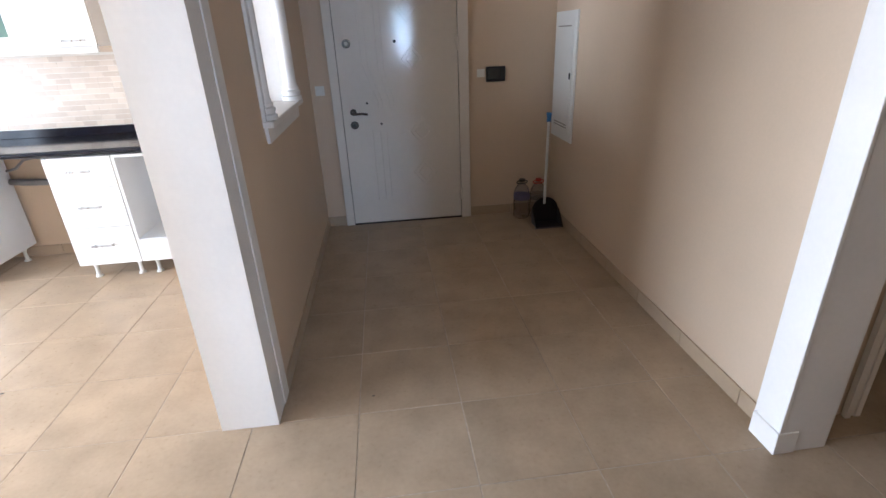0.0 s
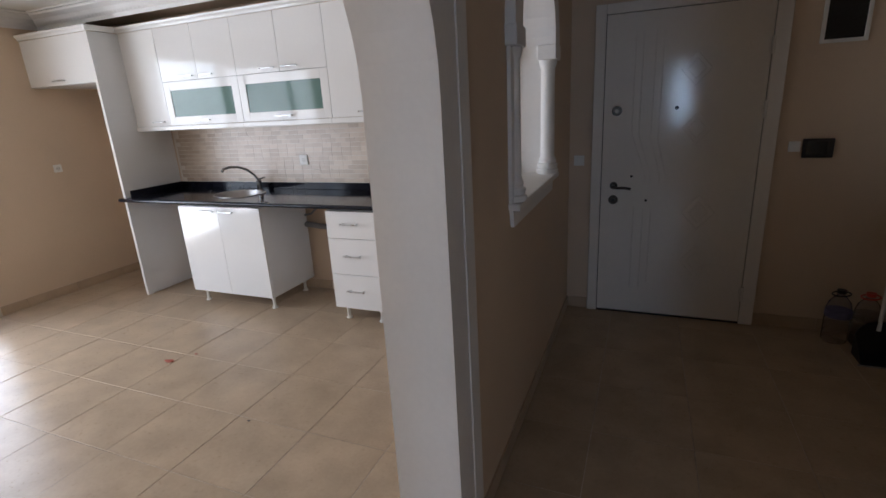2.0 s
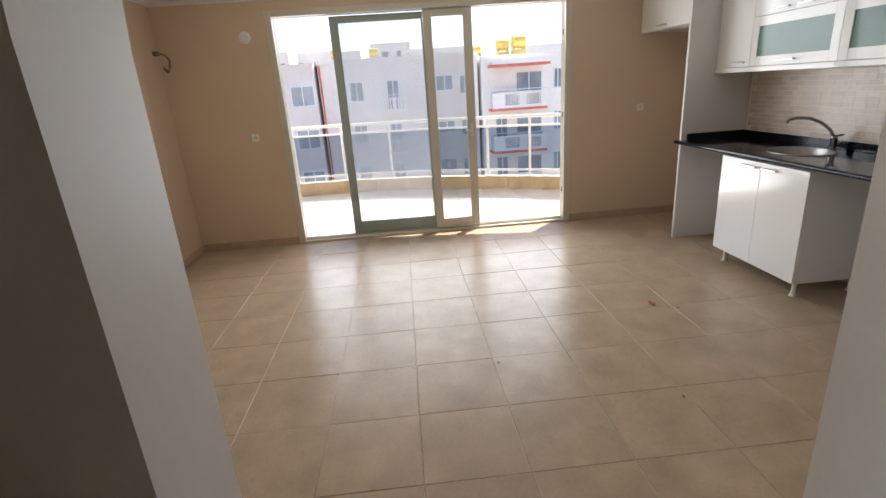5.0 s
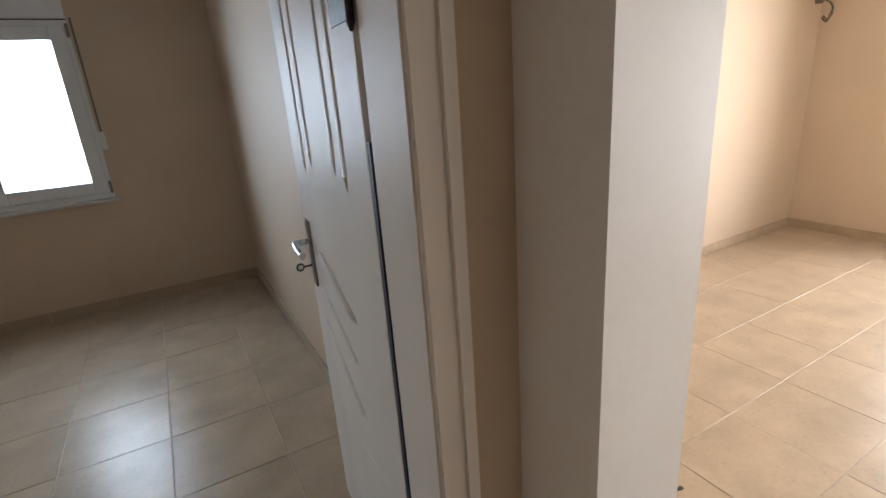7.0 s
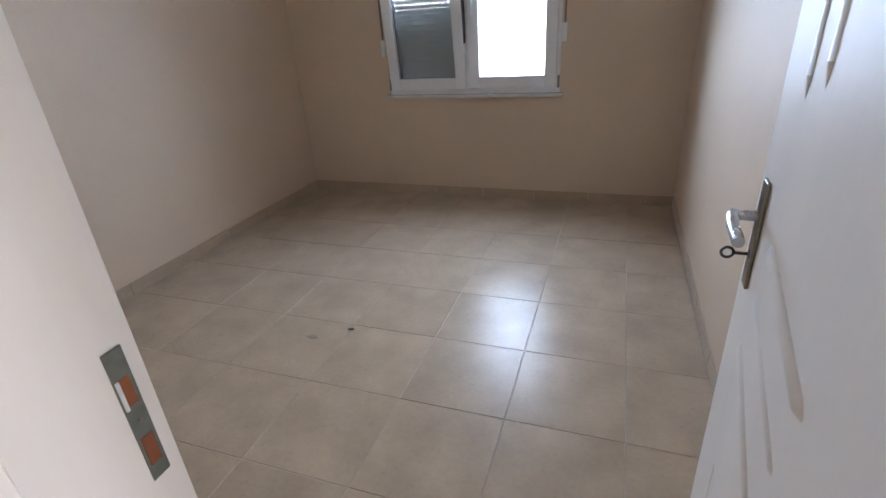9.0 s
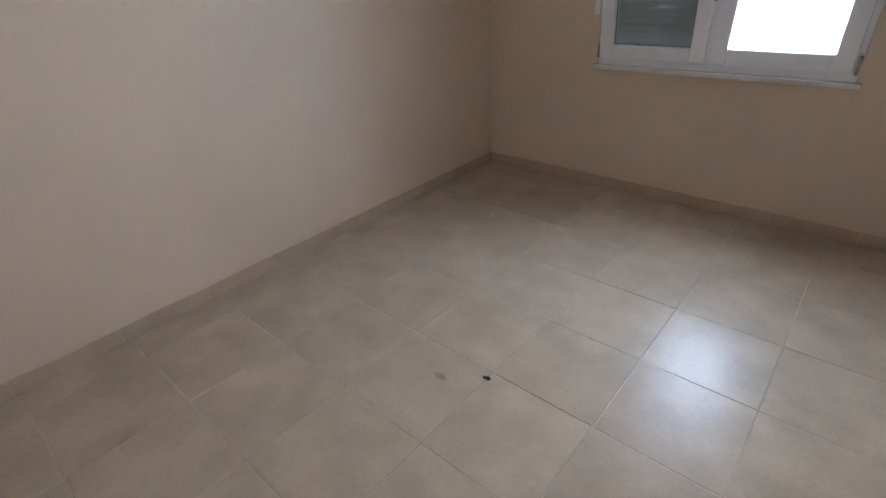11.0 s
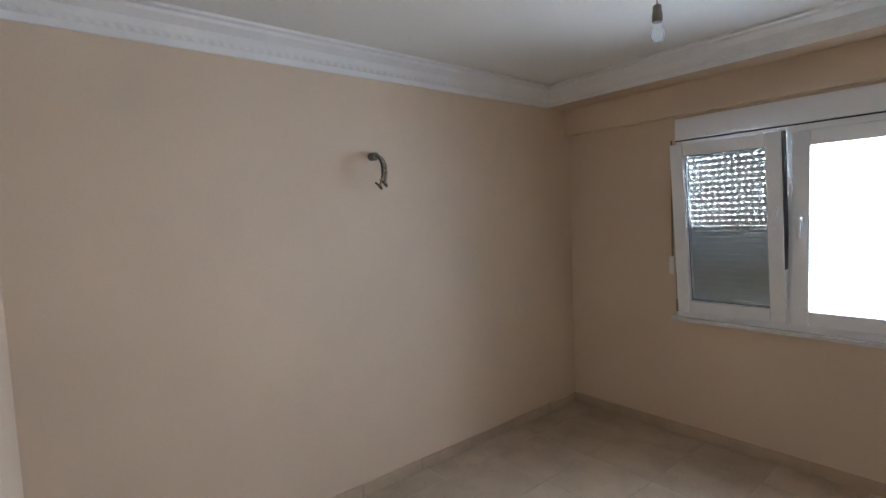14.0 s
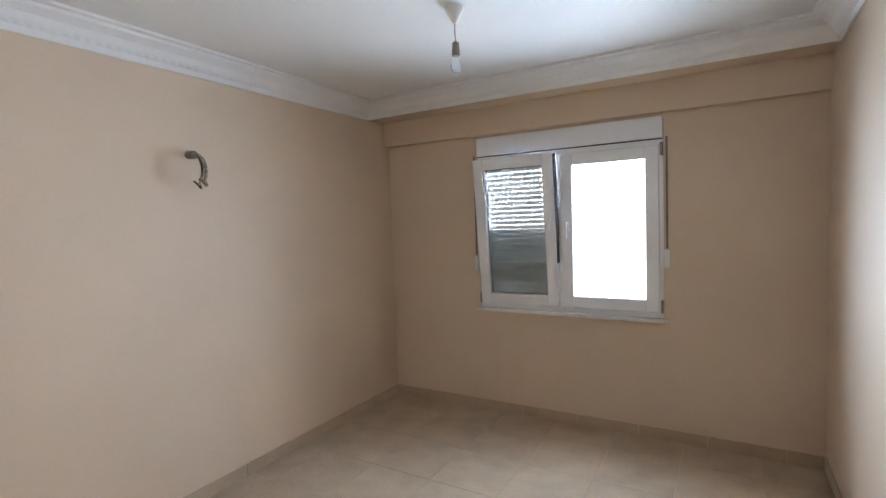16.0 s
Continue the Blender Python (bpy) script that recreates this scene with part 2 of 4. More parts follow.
# ---- the plan ----
H = 2.62                      # ceilings of bedroom, hall and foyer
HL = 2.50                     # ceiling of living room and kitchen
LX, LY0, LY1 = -4.825, -2.14, 3.138      # living room: terrace wall, south wall, kitchen wall
WX0, WX1 = -0.475, -0.248     # wall between kitchen and foyer
DY = 3.29                     # entrance wall
FX = 1.695                     # foyer's east wall
HY = -0.510                    # hall's south wall
BX0, BX1, BY0, BY1 = -0.262, 2.943, -4.28, -0.652   # bedroom
EX = 3.30                     # hall's east end
TOP = 2.80

# ---- floor slabs ----
structure("floor", boxes((LX - .16, EX + .15, BY0 - .17, DY + .16, -0.25, -0.0018)), GROUT, "beige tiled floor with sunken grout joints")

# ---- walls ----
structure("wall_north_kitchen", boxes((LX, WX0, LY1, DY + .16, 0, TOP)), WALL, "beige painted kitchen wall")
structure("wall_north_foyer", boxes((WX0, -.06, DY, DY + .16, 0, TOP), (.965, FX, DY, DY + .16, 0, TOP), (-.06, .965, DY, DY + .16, 2.08, TOP)), WALL, "beige painted entrance wall")


def arch_outline(y0, y1, spring, rise, n=24):
    c, r = (y0 + y1) / 2, (y1 - y0) / 2
    return [(c + r * math.cos(math.pi * i / n), spring + rise * math.sin(math.pi * i / n)) for i in range(n + 1)]


# kitchen to foyer wall with its arched hatch
AY0, AY1, ASP, ARI, AZ = 1.665, 2.455, 1.815, 0.36, 1.150
wb = boxes((WX0, WX1, 1.12, AY0, 0, TOP), (WX0, WX1, AY1, DY, 0, TOP), (WX0, WX1, AY0, AY1, 0, AZ - .006))
hatch = arch_outline(AY0, AY1, ASP, ARI)
structure("wall_foyer_west", join(wb, prism([(AY0, TOP), (AY0, ASP)] + hatch[::-1][1:-1] + [(AY1, ASP), (AY1, TOP)], "x", WX0, WX1)), WALL, "beige wall with an arched hatch")
structure("wall_foyer_east", boxes((FX, 1.853, .59, DY + .16, 0, TOP)), WALL, "beige painted foyer wall")
# white piers and the arch to the living room
PY0, PY1 = -0.300, 0.905
arch = arch_outline(PY0, PY1, 1.58, 0.60)
structure("wall_arch", join(boxes((WX0 - .003, WX1 + .003, PY1, 1.12, 0, TOP), (WX0 - .003, WX1 + .003, HY, PY0, 0, TOP)),
                            prism([(PY0, TOP), (PY0, 1.58)] + arch[::-1][1:-1] + [(PY1, 1.58), (PY1, TOP)], "x", WX0 - .003, WX1 + .003)), WHITE, "white painted arch between hall and living room")
structure("trim_arch_strip", boxes((WX1 + .003, WX1 + .009, 1.035, 1.118, 0, TOP), bevel=.002), WHITE, "white corner strip")
structure("wall_pier_east", join(boxes((1.652, 1.853, .445, .588, 0, TOP), bevel=.006), boxes((1.634, 1.72, .440, .572, 0, .10), bevel=.004)), WHITE, "white painted pier at the foyer opening")
structure("trim_pier_moulding", boxes((1.640, 1.655, .4435, .560, .10, TOP), (1.646, 1.653, .560, .576, .10, TOP), bevel=.003), WHITE, "white moulded strip on the pier")
structure("wall_hall_north", boxes((1.853, 2.055, .59, .745, 0, TOP), (2.945, EX, .59, .745, 0, TOP), (2.055, 2.945, .59, .745, 2.09, TOP)), WALL)
structure("wall_hall_east", boxes((EX, EX + .15, BY1, DY + .16, 0, TOP)), WALL)
structure("wall_store_north", boxes((1.853, EX, DY, DY + .16, 0, TOP)), WALL)
structure("wall_hall_south", boxes((WX1, -.105, BY1, HY, 0, TOP), (.772, EX, BY1, HY, 0, TOP), (-.105, .772, BY1, HY, 2.08, TOP)), WALL, "beige hall wall with the bedroom doorway")
structure("wall_living_east", boxes((WX0, BX0, BY0, BY1, 0, TOP), (WX0, WX1, BY1, HY, 0, TOP)), WALL, "beige wall between living room and bedroom")
structure("wall_living_south", boxes((LX - .16, WX0, LY0 - .15, LY0, 0, TOP)), WALL, "beige living room wall")
TY0, TY1, TZ = -1.12, 1.836, 2.283
structure("wall_west_terrace", boxes((LX - .16, LX, LY0, TY0, 0, TOP), (LX - .16, LX, TY1, DY + .16, 0, TOP), (LX - .16, LX, TY0, TY1, TZ, TOP)), WALL, "beige wall around the terrace opening")
NX0, NX1, NZ0, NZ1 = 0.640, 2.052, 0.867, 2.262
structure("wall_bedroom_east", boxes((BX1, BX1 + .15, BY0, BY1, 0, TOP)), WALL, "beige painted bedroom wall")
structure("wall_bedroom_south", boxes((WX0, NX0, BY0 - .17, BY0, 0, TOP), (NX1, BX1 + .15, BY0 - .17, BY0, 0, TOP), (NX0, NX1, BY0 - .17, BY0, 0, NZ0), (NX0, NX1, BY0 - .17, BY0, NZ1, TOP)), WALL, "beige bedroom wall around the window")
structure("beam_bedroom", boxes((BX0, BX1, BY0, -4.21, 2.278, H), (BX0, BX1, -4.21, -4.0, 2.488, H)), WALL, "beige painted beam over the window")

# ---- ceilings ----
structure("ceiling_bedroom", boxes((BX0, BX1, BY0, BY1, H, TOP + .02)), CEIL, "white painted ceiling")
structure("ceiling_hall", boxes((WX1, EX, HY, DY, H, TOP + .02)), CEIL, "white painted ceiling")
structure("ceiling_living", boxes((LX, WX0, LY0, LY1, HL, TOP + .02)), CEIL, "white painted ceiling")
structure("ceiling_roof_slab", boxes((LX - .16, EX + .15, BY0 - .17, DY + .16, TOP + .02, TOP + .2)), CEIL)


def cornice(name, runs, z, drop, out, label):
    """Plaster cove along wall runs; a run is (x0, y0, x1, y1) with the room on its left side."""
    prof = [(0, -drop), (.012, -drop), (.018, -drop * .78), (out * .30, -drop * .62), (out * .42, -drop * .40), (out * .75, -drop * .22), (out * .80, -drop * .12), (out, -drop * .10), (out, 0), (0, 0)]
    bm = bmesh.new()
    for x0, y0, x1, y1 in runs:
        d = Vector((x1 - x0, y1 - y0, 0)).normalized()
        n = Vector((-d.y, d.x, 0))
        ends = []
        for (x, y), s in (((x0, y0), 1), ((x1, y1), -1)):
            ends.append([bm.verts.new(Vector((x, y, z)) + n * p + d * (p * s) + Vector((0, 0, h))) for p, h in prof])
        for i in range(len(prof) - 1):
            bm.faces.new((ends[0][i], ends[1][i], ends[1][i + 1], ends[0][i + 1]))
    bmesh.ops.recalc_face_normals(bm, faces=bm.faces[:])
    trim = structure(name, bm, CORN, label)
    border = bmesh.new()
    up = Vector((0, 0, 1))
    for x0, y0, x1, y1 in runs:
        a, b = Vector((x0, y0, z)), Vector((x1, y1, z))
        d = (b - a).normalized()
        n = Vector((-d.y, d.x, 0))
        slope = (n * (out * .30 - .018) + up * drop * .16).normalized()
        lift = (n * drop * .16 - up * (out * .30 - .018)).normalized()
        count = int(((b - a).length - .10) / .046)
        for i in range(count):
            c = a + d * (.05 + (i + .5) * .046) + n * (out * .15 + .009) - up * drop * .70
            base = [border.verts.new(c + d * p + slope * q) for p, q in ((-.015, -.013), (.015, -.013), (.020, .008), (0, .017), (-.020, .008))]
            top = border.verts.new(c + lift * .0028)
            for k in range(5):
                border.faces.new((base[k], base[(k + 1) % 5], top))
    tagged(part("leaf_border", border, CORN, trim), kind="stuff")
    return trim


cornice("trim_cornice_bedroom", [(BX0, -4.0, BX1, -4.0), (BX1, -4.0, BX1, BY1), (BX1, BY1, BX0, BY1), (BX0, BY1, BX0, -4.0)], H, .135, .14, "white plaster cornice with a leaf border")
cornice("trim_cornice_living", [(LX, LY0, WX0, LY0), (WX0, LY0, WX0, LY1 - .4), (WX0, LY1 - .4, LX, LY1 - .4), (LX, LY1 - .4, LX, LY0)], HL, .13, .14, "white plaster cornice")
structure("beam_kitchen", boxes((LX, WX0, LY1 - .4, LY1, 2.42, HL)), WALL)


# ---- bedroom: doorway, door, window, lamp ----
def casing(name, x0, x1, z1, y, out, w, mat, parent):
    """Moulded boards round a doorway in a wall along x; out is the way in which they stand proud."""
    def board(a, b, za, zb, nm):
        t = [(0, .018), (.30, .018), (.34, .012), (.62, .012), (.68, .022), (1, .022)]
        bm = bmesh.new()
        if nm == "head":
            for (u0, h0), (u1, _) in zip(t, t[1:]):
                lo, hi = sorted((y, y + out * h0))
                box(bm, a, b, lo, hi, za + (zb - za) * u0, za + (zb - za) * u1)
        else:
            for (u0, h0), (u1, _) in zip(t, t[1:]):
                lo, hi = sorted((y, y + out * h0))
                p, q = sorted((a + (b - a) * u0, a + (b - a) * u1))
                box(bm, p, q, lo, hi, za, zb)
        part("architrave", bm, mat, parent)
    board(x0 - .005, x0 - w, 0, z1 + .005, "side")
    board(x1 + .005, x1 + w, 0, z1 + .005, "side")
    board(x0 - w, x1 + w, z1 + .005, z1 + w, "head")


DX0, DX1, DZ = -0.042, 0.736, 2.03
dfr = thing("door_frame", (0.34, -.60, 0), "white painted wooden door frame with moulded architraves", "door frame")
dfr["kind"] = "structure"
part("jamb", boxes((DX0 - .055, DX0, BY1 - .004, HY + .004, 0, DZ)), WOODP, dfr)
part("jamb", boxes((DX1, DX1 + .042, BY1 - .004, HY + .004, 0, DZ)), WOODP, dfr)
part("head_jamb", boxes((DX0 - .055, DX1 + .042, BY1 - .004, HY + .004, DZ, DZ + .05)), WOODP, dfr)
casing("hall", DX0, DX1, DZ, HY, 1, .082, WOODP, dfr)
casing("room", DX0 - .062, DX1, DZ, BY1, -1, .085, WOODP, dfr)
plate = part("strike_plate", boxes((DX1 - .003, DX1 - .001, BY1 + .004, BY1 + .030, .905, 1.105), bevel=.0008, segs=1), PLATE, dfr, "dull steel strike plate")
part("latch_hole", boxes((DX1 - .0042, DX1 - .0032, BY1 + .010, BY1 + .026, 1.025, 1.065)), COPPER, plate)
part("bolt_hole", boxes((DX1 - .0042, DX1 - .0032, BY1 + .010, BY1 + .026, .930, .975)), COPPER, plate)
part("latch_lip", boxes((DX1 - .007, DX1 - .0035, BY1 + .024, BY1 + .029, 1.022, 1.066), bevel=.001, segs=1), MARB, plate)
part("screw", rods(((DX1 - .003, BY1 + .017, 1.0), (DX1 - .0055, BY1 + .017, 1.0), .003), n=8), BRONZE, plate)

# the open leaf, built shut along -y from its hinge and turned a little past square
HX, HYY, LEAFW = DX0 + .002, BY1 - .028, 0.715
leaf = thing("bedroom_door", (HX, HYY, 0), "white painted panelled wooden door, standing open against the wall", "door")
leaf_face = part("leaf", boxes((HX - .040, HX, HYY - LEAFW, HYY, .012, 2.02), bevel=.003), WOODP, leaf)


def wave(pts, w=.010, sink=.0055):
    """A soft raised line on the leaf's face through (y, z) points."""
    return tube([(HX - sink, y, z) for y, z in pts], w, 10)


for y0, z0, y1, z1, w in ((-1.209, 1.032, -.932, .945, .0175), (-1.238, .920, -.958, .803, .0125), (-1.258, .798, -.962, .640, .0145)):
    dy, dz = (y1 - y0) * .08, (z1 - z0) * .08
    part("panel_moulding", tube([(HX - .019, y0 - dy, z0 - dz), (HX - .0072, y0, z0), (HX - .0072, y1, z1), (HX - .019, y1 + dy, z1 + dz)], w, 12), WOODP, leaf_face, smooth=True)
for y, zb in ((-1.243, 1.318), (-1.160, 1.345), (-.922, 1.345), (-.842, 1.318)):
    part("panel_moulding", tube([(HX - .0045, y, 1.93), (HX - .0045, y, zb), (HX - .014, y, zb - .06)], .0105, 12), WOODP, leaf_face, smooth=True)
part("panel_moulding", wave([(-1.243, .50), (-1.243, .20), (-.842, .20), (-.842, .50), (-1.243, .50)], .0070), WOODP, leaf_face, smooth=True)
# Dark wedge that fills the gap at the hinge edge up to 1.40 m.
EDGEDARK = material("dark_edge_strip", (.045, .048, .062), .6, vary=.15, scale=20, bump=.02)
part("hinge_edge_strip", prism([(HX - .038, HYY + .0005), (HX - .001, HYY + .0005), (HX - .001, HYY + .017), (HX - .030, HYY + .017)], "z", .014, 1.40), EDGEDARK, leaf, "dark strip along the hinge edge")
PLY = HYY - LEAFW + .064
hp = part("handle_plate", boxes((HX, HX + .007, PLY - .019, PLY + .019, .905, 1.125), bevel=.003), BRONZE, leaf, "aged metal handle plate")
part("lever_handle", join(rods(((HX + .006, PLY, 1.055), (HX + .050, PLY, 1.055), .010), n=14), tube([(HX + .046, PLY - .004, 1.055), (HX + .052, PLY + .015, 1.056), (HX + .055, PLY + .06, 1.053), (HX + .052, PLY + .115, 1.046)], .011, 12)), STEEL, hp, "shiny metal lever", smooth=True)
part("key", join(rods(((HX + .006, PLY, .975), (HX + .034, PLY, .975), .0035), n=8), tube([(HX + .034 + .011 + .011 * math.cos(a), PLY, .975 + .011 * math.sin(a)) for a in [math.pi + 2 * math.pi * i / 12 for i in range(13)]], .003, 6)), LOCKM, hp, "dark metal key in the lock")
part("keyhole_rose", rods(((HX + .006, PLY, .975), (HX + .0095, PLY, .975), .009)), BRONZE, hp)
for hz in (.24, 1.65):
    hg = part("hinge", join(rods(((HX + .004, HYY + .006, hz - .05), (HX + .004, HYY + .006, hz + .05), .008)), rods(((HX + .004, HYY + .006, hz + .05), (HX + .004, HYY + .006, hz + .065), .008, .003)), rods(((HX + .004, HYY + .006, hz - .065), (HX + .004, HYY + .006, hz - .05), .003, .008))), LOCKM, leaf, "dark aged metal hinge", smooth=True)
    part("hinge_leaf", boxes((HX - .001, HX + .003, HYY - .122, HYY + .004, hz - .045, hz + .045), bevel=.001, segs=1), LOCKM, hg)
leaf.rotation_euler = (0, 0, radians(-2.6))

# window
WY = BY0 - .045
win = thing("window_1", (1.346, WY, NZ0), "white plastic double window, one sash tilted inward at the top", "window")
win["kind"] = "structure"
WZ1 = 2.108


def frame_bars(x0, x1, z0, z1, y0, y1, w, wb=None, bevel=.004):
    wb = wb or w
    return boxes((x0, x0 + w, y0, y1, z0, z1), (x1 - w, x1, y0, y1, z0, z1), (x0 + w, x1 - w, y0, y1, z0, z0 + wb), (x0 + w, x1 - w, y0, y1, z1 - w, z1), bevel=bevel)


part("window_frame", join(frame_bars(NX0, NX1, NZ0 - .004, WZ1, WY - .035, WY + .035, .045), boxes((1.338, 1.390, WY - .035, WY + .035, NZ0 + .041, WZ1 - .045), bevel=.004)), PVC, win)
sr = part("sash", frame_bars(.668, 1.355, .908, 2.068, WY - .025, WY + .055, .090, bevel=.006), PVC, win, "closed white sash")
gp = part("pane", boxes((.756, 1.267, WY + .010, WY + .016, .996, 1.980)), GLASS, sr)
gp.visible_shadow = False
part("window_handle", join(boxes((1.297, 1.323, WY + .055, WY + .063, 1.50, 1.57), bevel=.003), boxes((1.301, 1.319, WY + .063, WY + .093, 1.545, 1.563), bevel=.003), boxes((1.300, 1.320, WY + .083, WY + .095, 1.435, 1.563), bevel=.005)), PVC, sr)


def tilt(bm, z0, y0, a):
    bmesh.ops.rotate(bm, cent=(0, y0, z0), matrix=Matrix.Rotation(radians(a), 3, "X"), verts=bm.verts[:])
    return bm


TA = -5.5
sl = part("sash", tilt(frame_bars(1.378, 2.036, .908, 2.082, WY - .025, WY + .055, .086, bevel=.006), .905, WY + .02, TA), PVC, win, "white sash tilted inward at the top")
gp = part("pane", tilt(boxes((1.462, 1.952, WY + .010, WY + .016, .992, 1.998)), .905, WY + .02, TA), GLASS, sl)
gp.visible_shadow = False
part("gasket_gap_strip", tilt(join(frame_bars(1.460, 1.954, .990, 2.000, WY + .017, WY + .022, .008, bevel=0)), .905, WY + .02, TA), BLACKP, sl)
# Black strip puts the shade of the tilt gap on the sash edge.
part("gasket_gap_strip", tilt(boxes((1.3742, 1.3775, WY - .020, WY + .052, 1.25, 2.078)), .905, WY + .02, TA), BLACKP, sl, "black strip along the sash edge for the dark tilt gap")
hb = join(boxes((1.421, 1.447, WY + .055, WY + .063, 1.49, 1.56), bevel=.003), boxes((1.425, 1.443, WY + .063, WY + .093, 1.515, 1.533), bevel=.003))
lv = boxes((1.424, 1.444, WY + .083, WY + .095, 1.515, 1.645), bevel=.005)
bmesh.ops.rotate(lv, cent=(1.434, WY + .09, 1.524), matrix=Matrix.Rotation(radians(-18), 3, "Y"), verts=lv.verts[:])
part("window_handle", tilt(join(hb, lv), .905, WY + .02, TA), PVC, sl)
for x, z in ((.652, 2.04), (.652, .95), (2.042, .95)):
    part("hinge_cover", boxes((x - .008, x + .008, WY + .030, WY + .062, z - .045, z + .045), bevel=.004), BRONZE, win, "dark hinge cover")
structure("window_sill", boxes((.612, 2.078, BY0 - .008, BY0 + .038, .840, .868), bevel=.005), MARB, "pale marble window sill")
bxs = thing("shutter_box", (1.346, BY0, 2.11), "white roller shutter box above the window", "shutter box")
part("cover", boxes((NX0 + .002, NX1 - .002, BY0 - .10, BY0 + .006, 2.115, 2.261), bevel=.003), PVC, bxs)
# Unseen back piece added to stop lamp light leaking over the window frame.
part("housing", boxes((NX0 + .002, NX1 - .002, BY0 - .168, BY0 - .082, 2.098, 2.261)), PVC, bxs)
# Solid black strip, the gap's shadow given as colour.
part("shadow_gap", boxes((NX0 + .004, NX1 - .004, BY0 - .02, BY0 - .006, 2.106, 2.114)), BLACKP, bxs)
for x, nm in ((2.074, 1.235), (.618, 1.29)):
    wd = thing("strap_winder", (x, BY0, nm), "white plastic shutter strap winder on the wall", "strap winder", "shutter strap winders")
    part("case", boxes((x - .020, x + .020, BY0, BY0 + .022, nm - .065, nm + .065), bevel=.006), WPLAS, wd)
    part("strap", boxes((x - .007, x + .007, BY0 + .006, BY0 + .008, nm + .06, 2.12)), WIRE, wd, "worn grey-brown strap")

# roller shutter behind the tilted sash
shu = thing("roller_shutter", (1.71, WY - .07, NZ0), "grey aluminium roller shutter, lowered, upper slats perforated", "roller shutter")
SX0, SX1, SP = 1.385, 2.040, .039
for i in range(31):
    z = NZ0 + .02 + i * SP
    if z < 1.475:
        part("slat", boxes((SX0, SX1, WY - .075, WY - .067, z, z + SP - .0002), bevel=.0025, segs=1), SHUT, shu)
    else:
        bm = boxes((SX0, SX1, WY - .073, WY - .0695, z + .0005, z + SP - .0085), bevel=.001, segs=1)
        for k in range(16):
            x = SX0 + .010 + (k + .2 * (i % 2)) * (SX1 - SX0 - .02) / 15.5
            box(bm, x - .0138, x + .0138, WY - .0728, WY - .0697, z + SP - .0085, z + SP + .0005)
        part("slat", bm, SHUT, shu)
# Unseen sheet added behind the solid slats to close their joints.
part("lining", boxes((SX0, SX1, WY - .081, WY - .078, NZ0 + .02, 1.505)), SHUT, shu)
# the raised shutter's guide and hidden roll
part("guide_rail", boxes((1.352, 1.392, WY - .085, WY - .0355, NZ0 + .014, WZ1), bevel=.003), PVC, shu)
part("guide_rail", boxes((2.034, 2.051, WY - .085, WY - .0355, NZ0 + .014, WZ1), bevel=.003), PVC, shu)

# bare bulb
BUX, BUY = 1.39, -2.735
lamp = thing("pendant_lamp", (BUX, BUY, H), "bare bulb hanging from a grey ceiling rose", "pendant lamp")
part("ceiling_rose", turned([(.046, H), (.045, H - .012), (.030, H - .040), (.014, H - .070), (.008, H - .078)], BUX, BUY, 24), WPLAS, lamp, smooth=True)
part("cord", tube([(BUX, BUY, H - .075), (BUX + .002, BUY, H - .12), (BUX, BUY, H - .165)], .0035), GREYP, lamp)
part("socket", turned([(.006, H - .160), (.016, H - .168), (.018, H - .195), (.020, H - .20), (.020, H - .225), (.017, H - .23)], BUX, BUY, 20), WIRE, lamp, "brown lamp socket", smooth=True)
part("bulb", turned([(.012, H - .229), (.014, H - .243), (.023, H - .262), (.027, H - .280), (.023, H - .297), (.012, H - .307), (.002, H - .310)], BUX, BUY, 20), glass("bulb_glass", (.98, .98, .97), .05, .98, .10, 1.15), lamp, smooth=True)

# loose wires out of the walls
PALEW = material("dusty_cable_sheath", (.36, .29, .20), .6, vary=.3, scale=30, fine=80, bump=.05)


def wall_wires(x, y, z, nx, ny, label, s=1.0):
    w = thing("loose_wiring", (x, y, z), label, "wiring", "cut wall light cables")
    n, side = Vector((nx, ny, 0)), Vector((-ny, nx, 0))
    o = Vector((x, y, z))
    part("conduit_stub", rods((o - n * .01, o + n * .036 * s + Vector((0, 0, -.004)), .0155 * s), n=14), WIRE, w, "dark brown conduit stub")
    rnd = random.Random(7)
    for k in range(5):
        a, f = side * rnd.uniform(-.016, .016) * s, rnd.uniform(.9, 1.12)
        pts = []
        for i in range(13):
            u = i / 12
            pts.append(o + n * (.025 + .075 * math.sin(u * 2.2) * f) * s + a * (.4 + u) + Vector((0, 0, -(.095 + .006 * k) * (1 - math.cos(u * 1.9)) * .75 * s)))
        if k % 2:
            e = pts[-1]
            pts += [e + (side * .028 * math.sin(v) - n * .02 * v) * s * .6 + Vector((0, 0, -.016 * math.sin(v * 1.3))) * s for v in (.5, 1.0, 1.5, 2.0, 2.5, 3.0)]
        part("wire", tube(pts, (.0055 if k < 3 else .0035) * s, 8), (PALEW, WIRE, PALEW, BLACKP, PALEW)[k], w, smooth=True)


wall_wires(BX1, -2.335, 2.030, -1, 0, "cut cables hanging from a wall conduit stub", 1.55)
wall_wires(-4.72, LY0, 1.965, 0, 1, "cut cables hanging from a wall conduit stub", 1.35)


# ---- kitchen ----
KF, KB = 2.553, LY1           # fronts of the base units, wall
UF = 2.808                     # fronts of the wall units


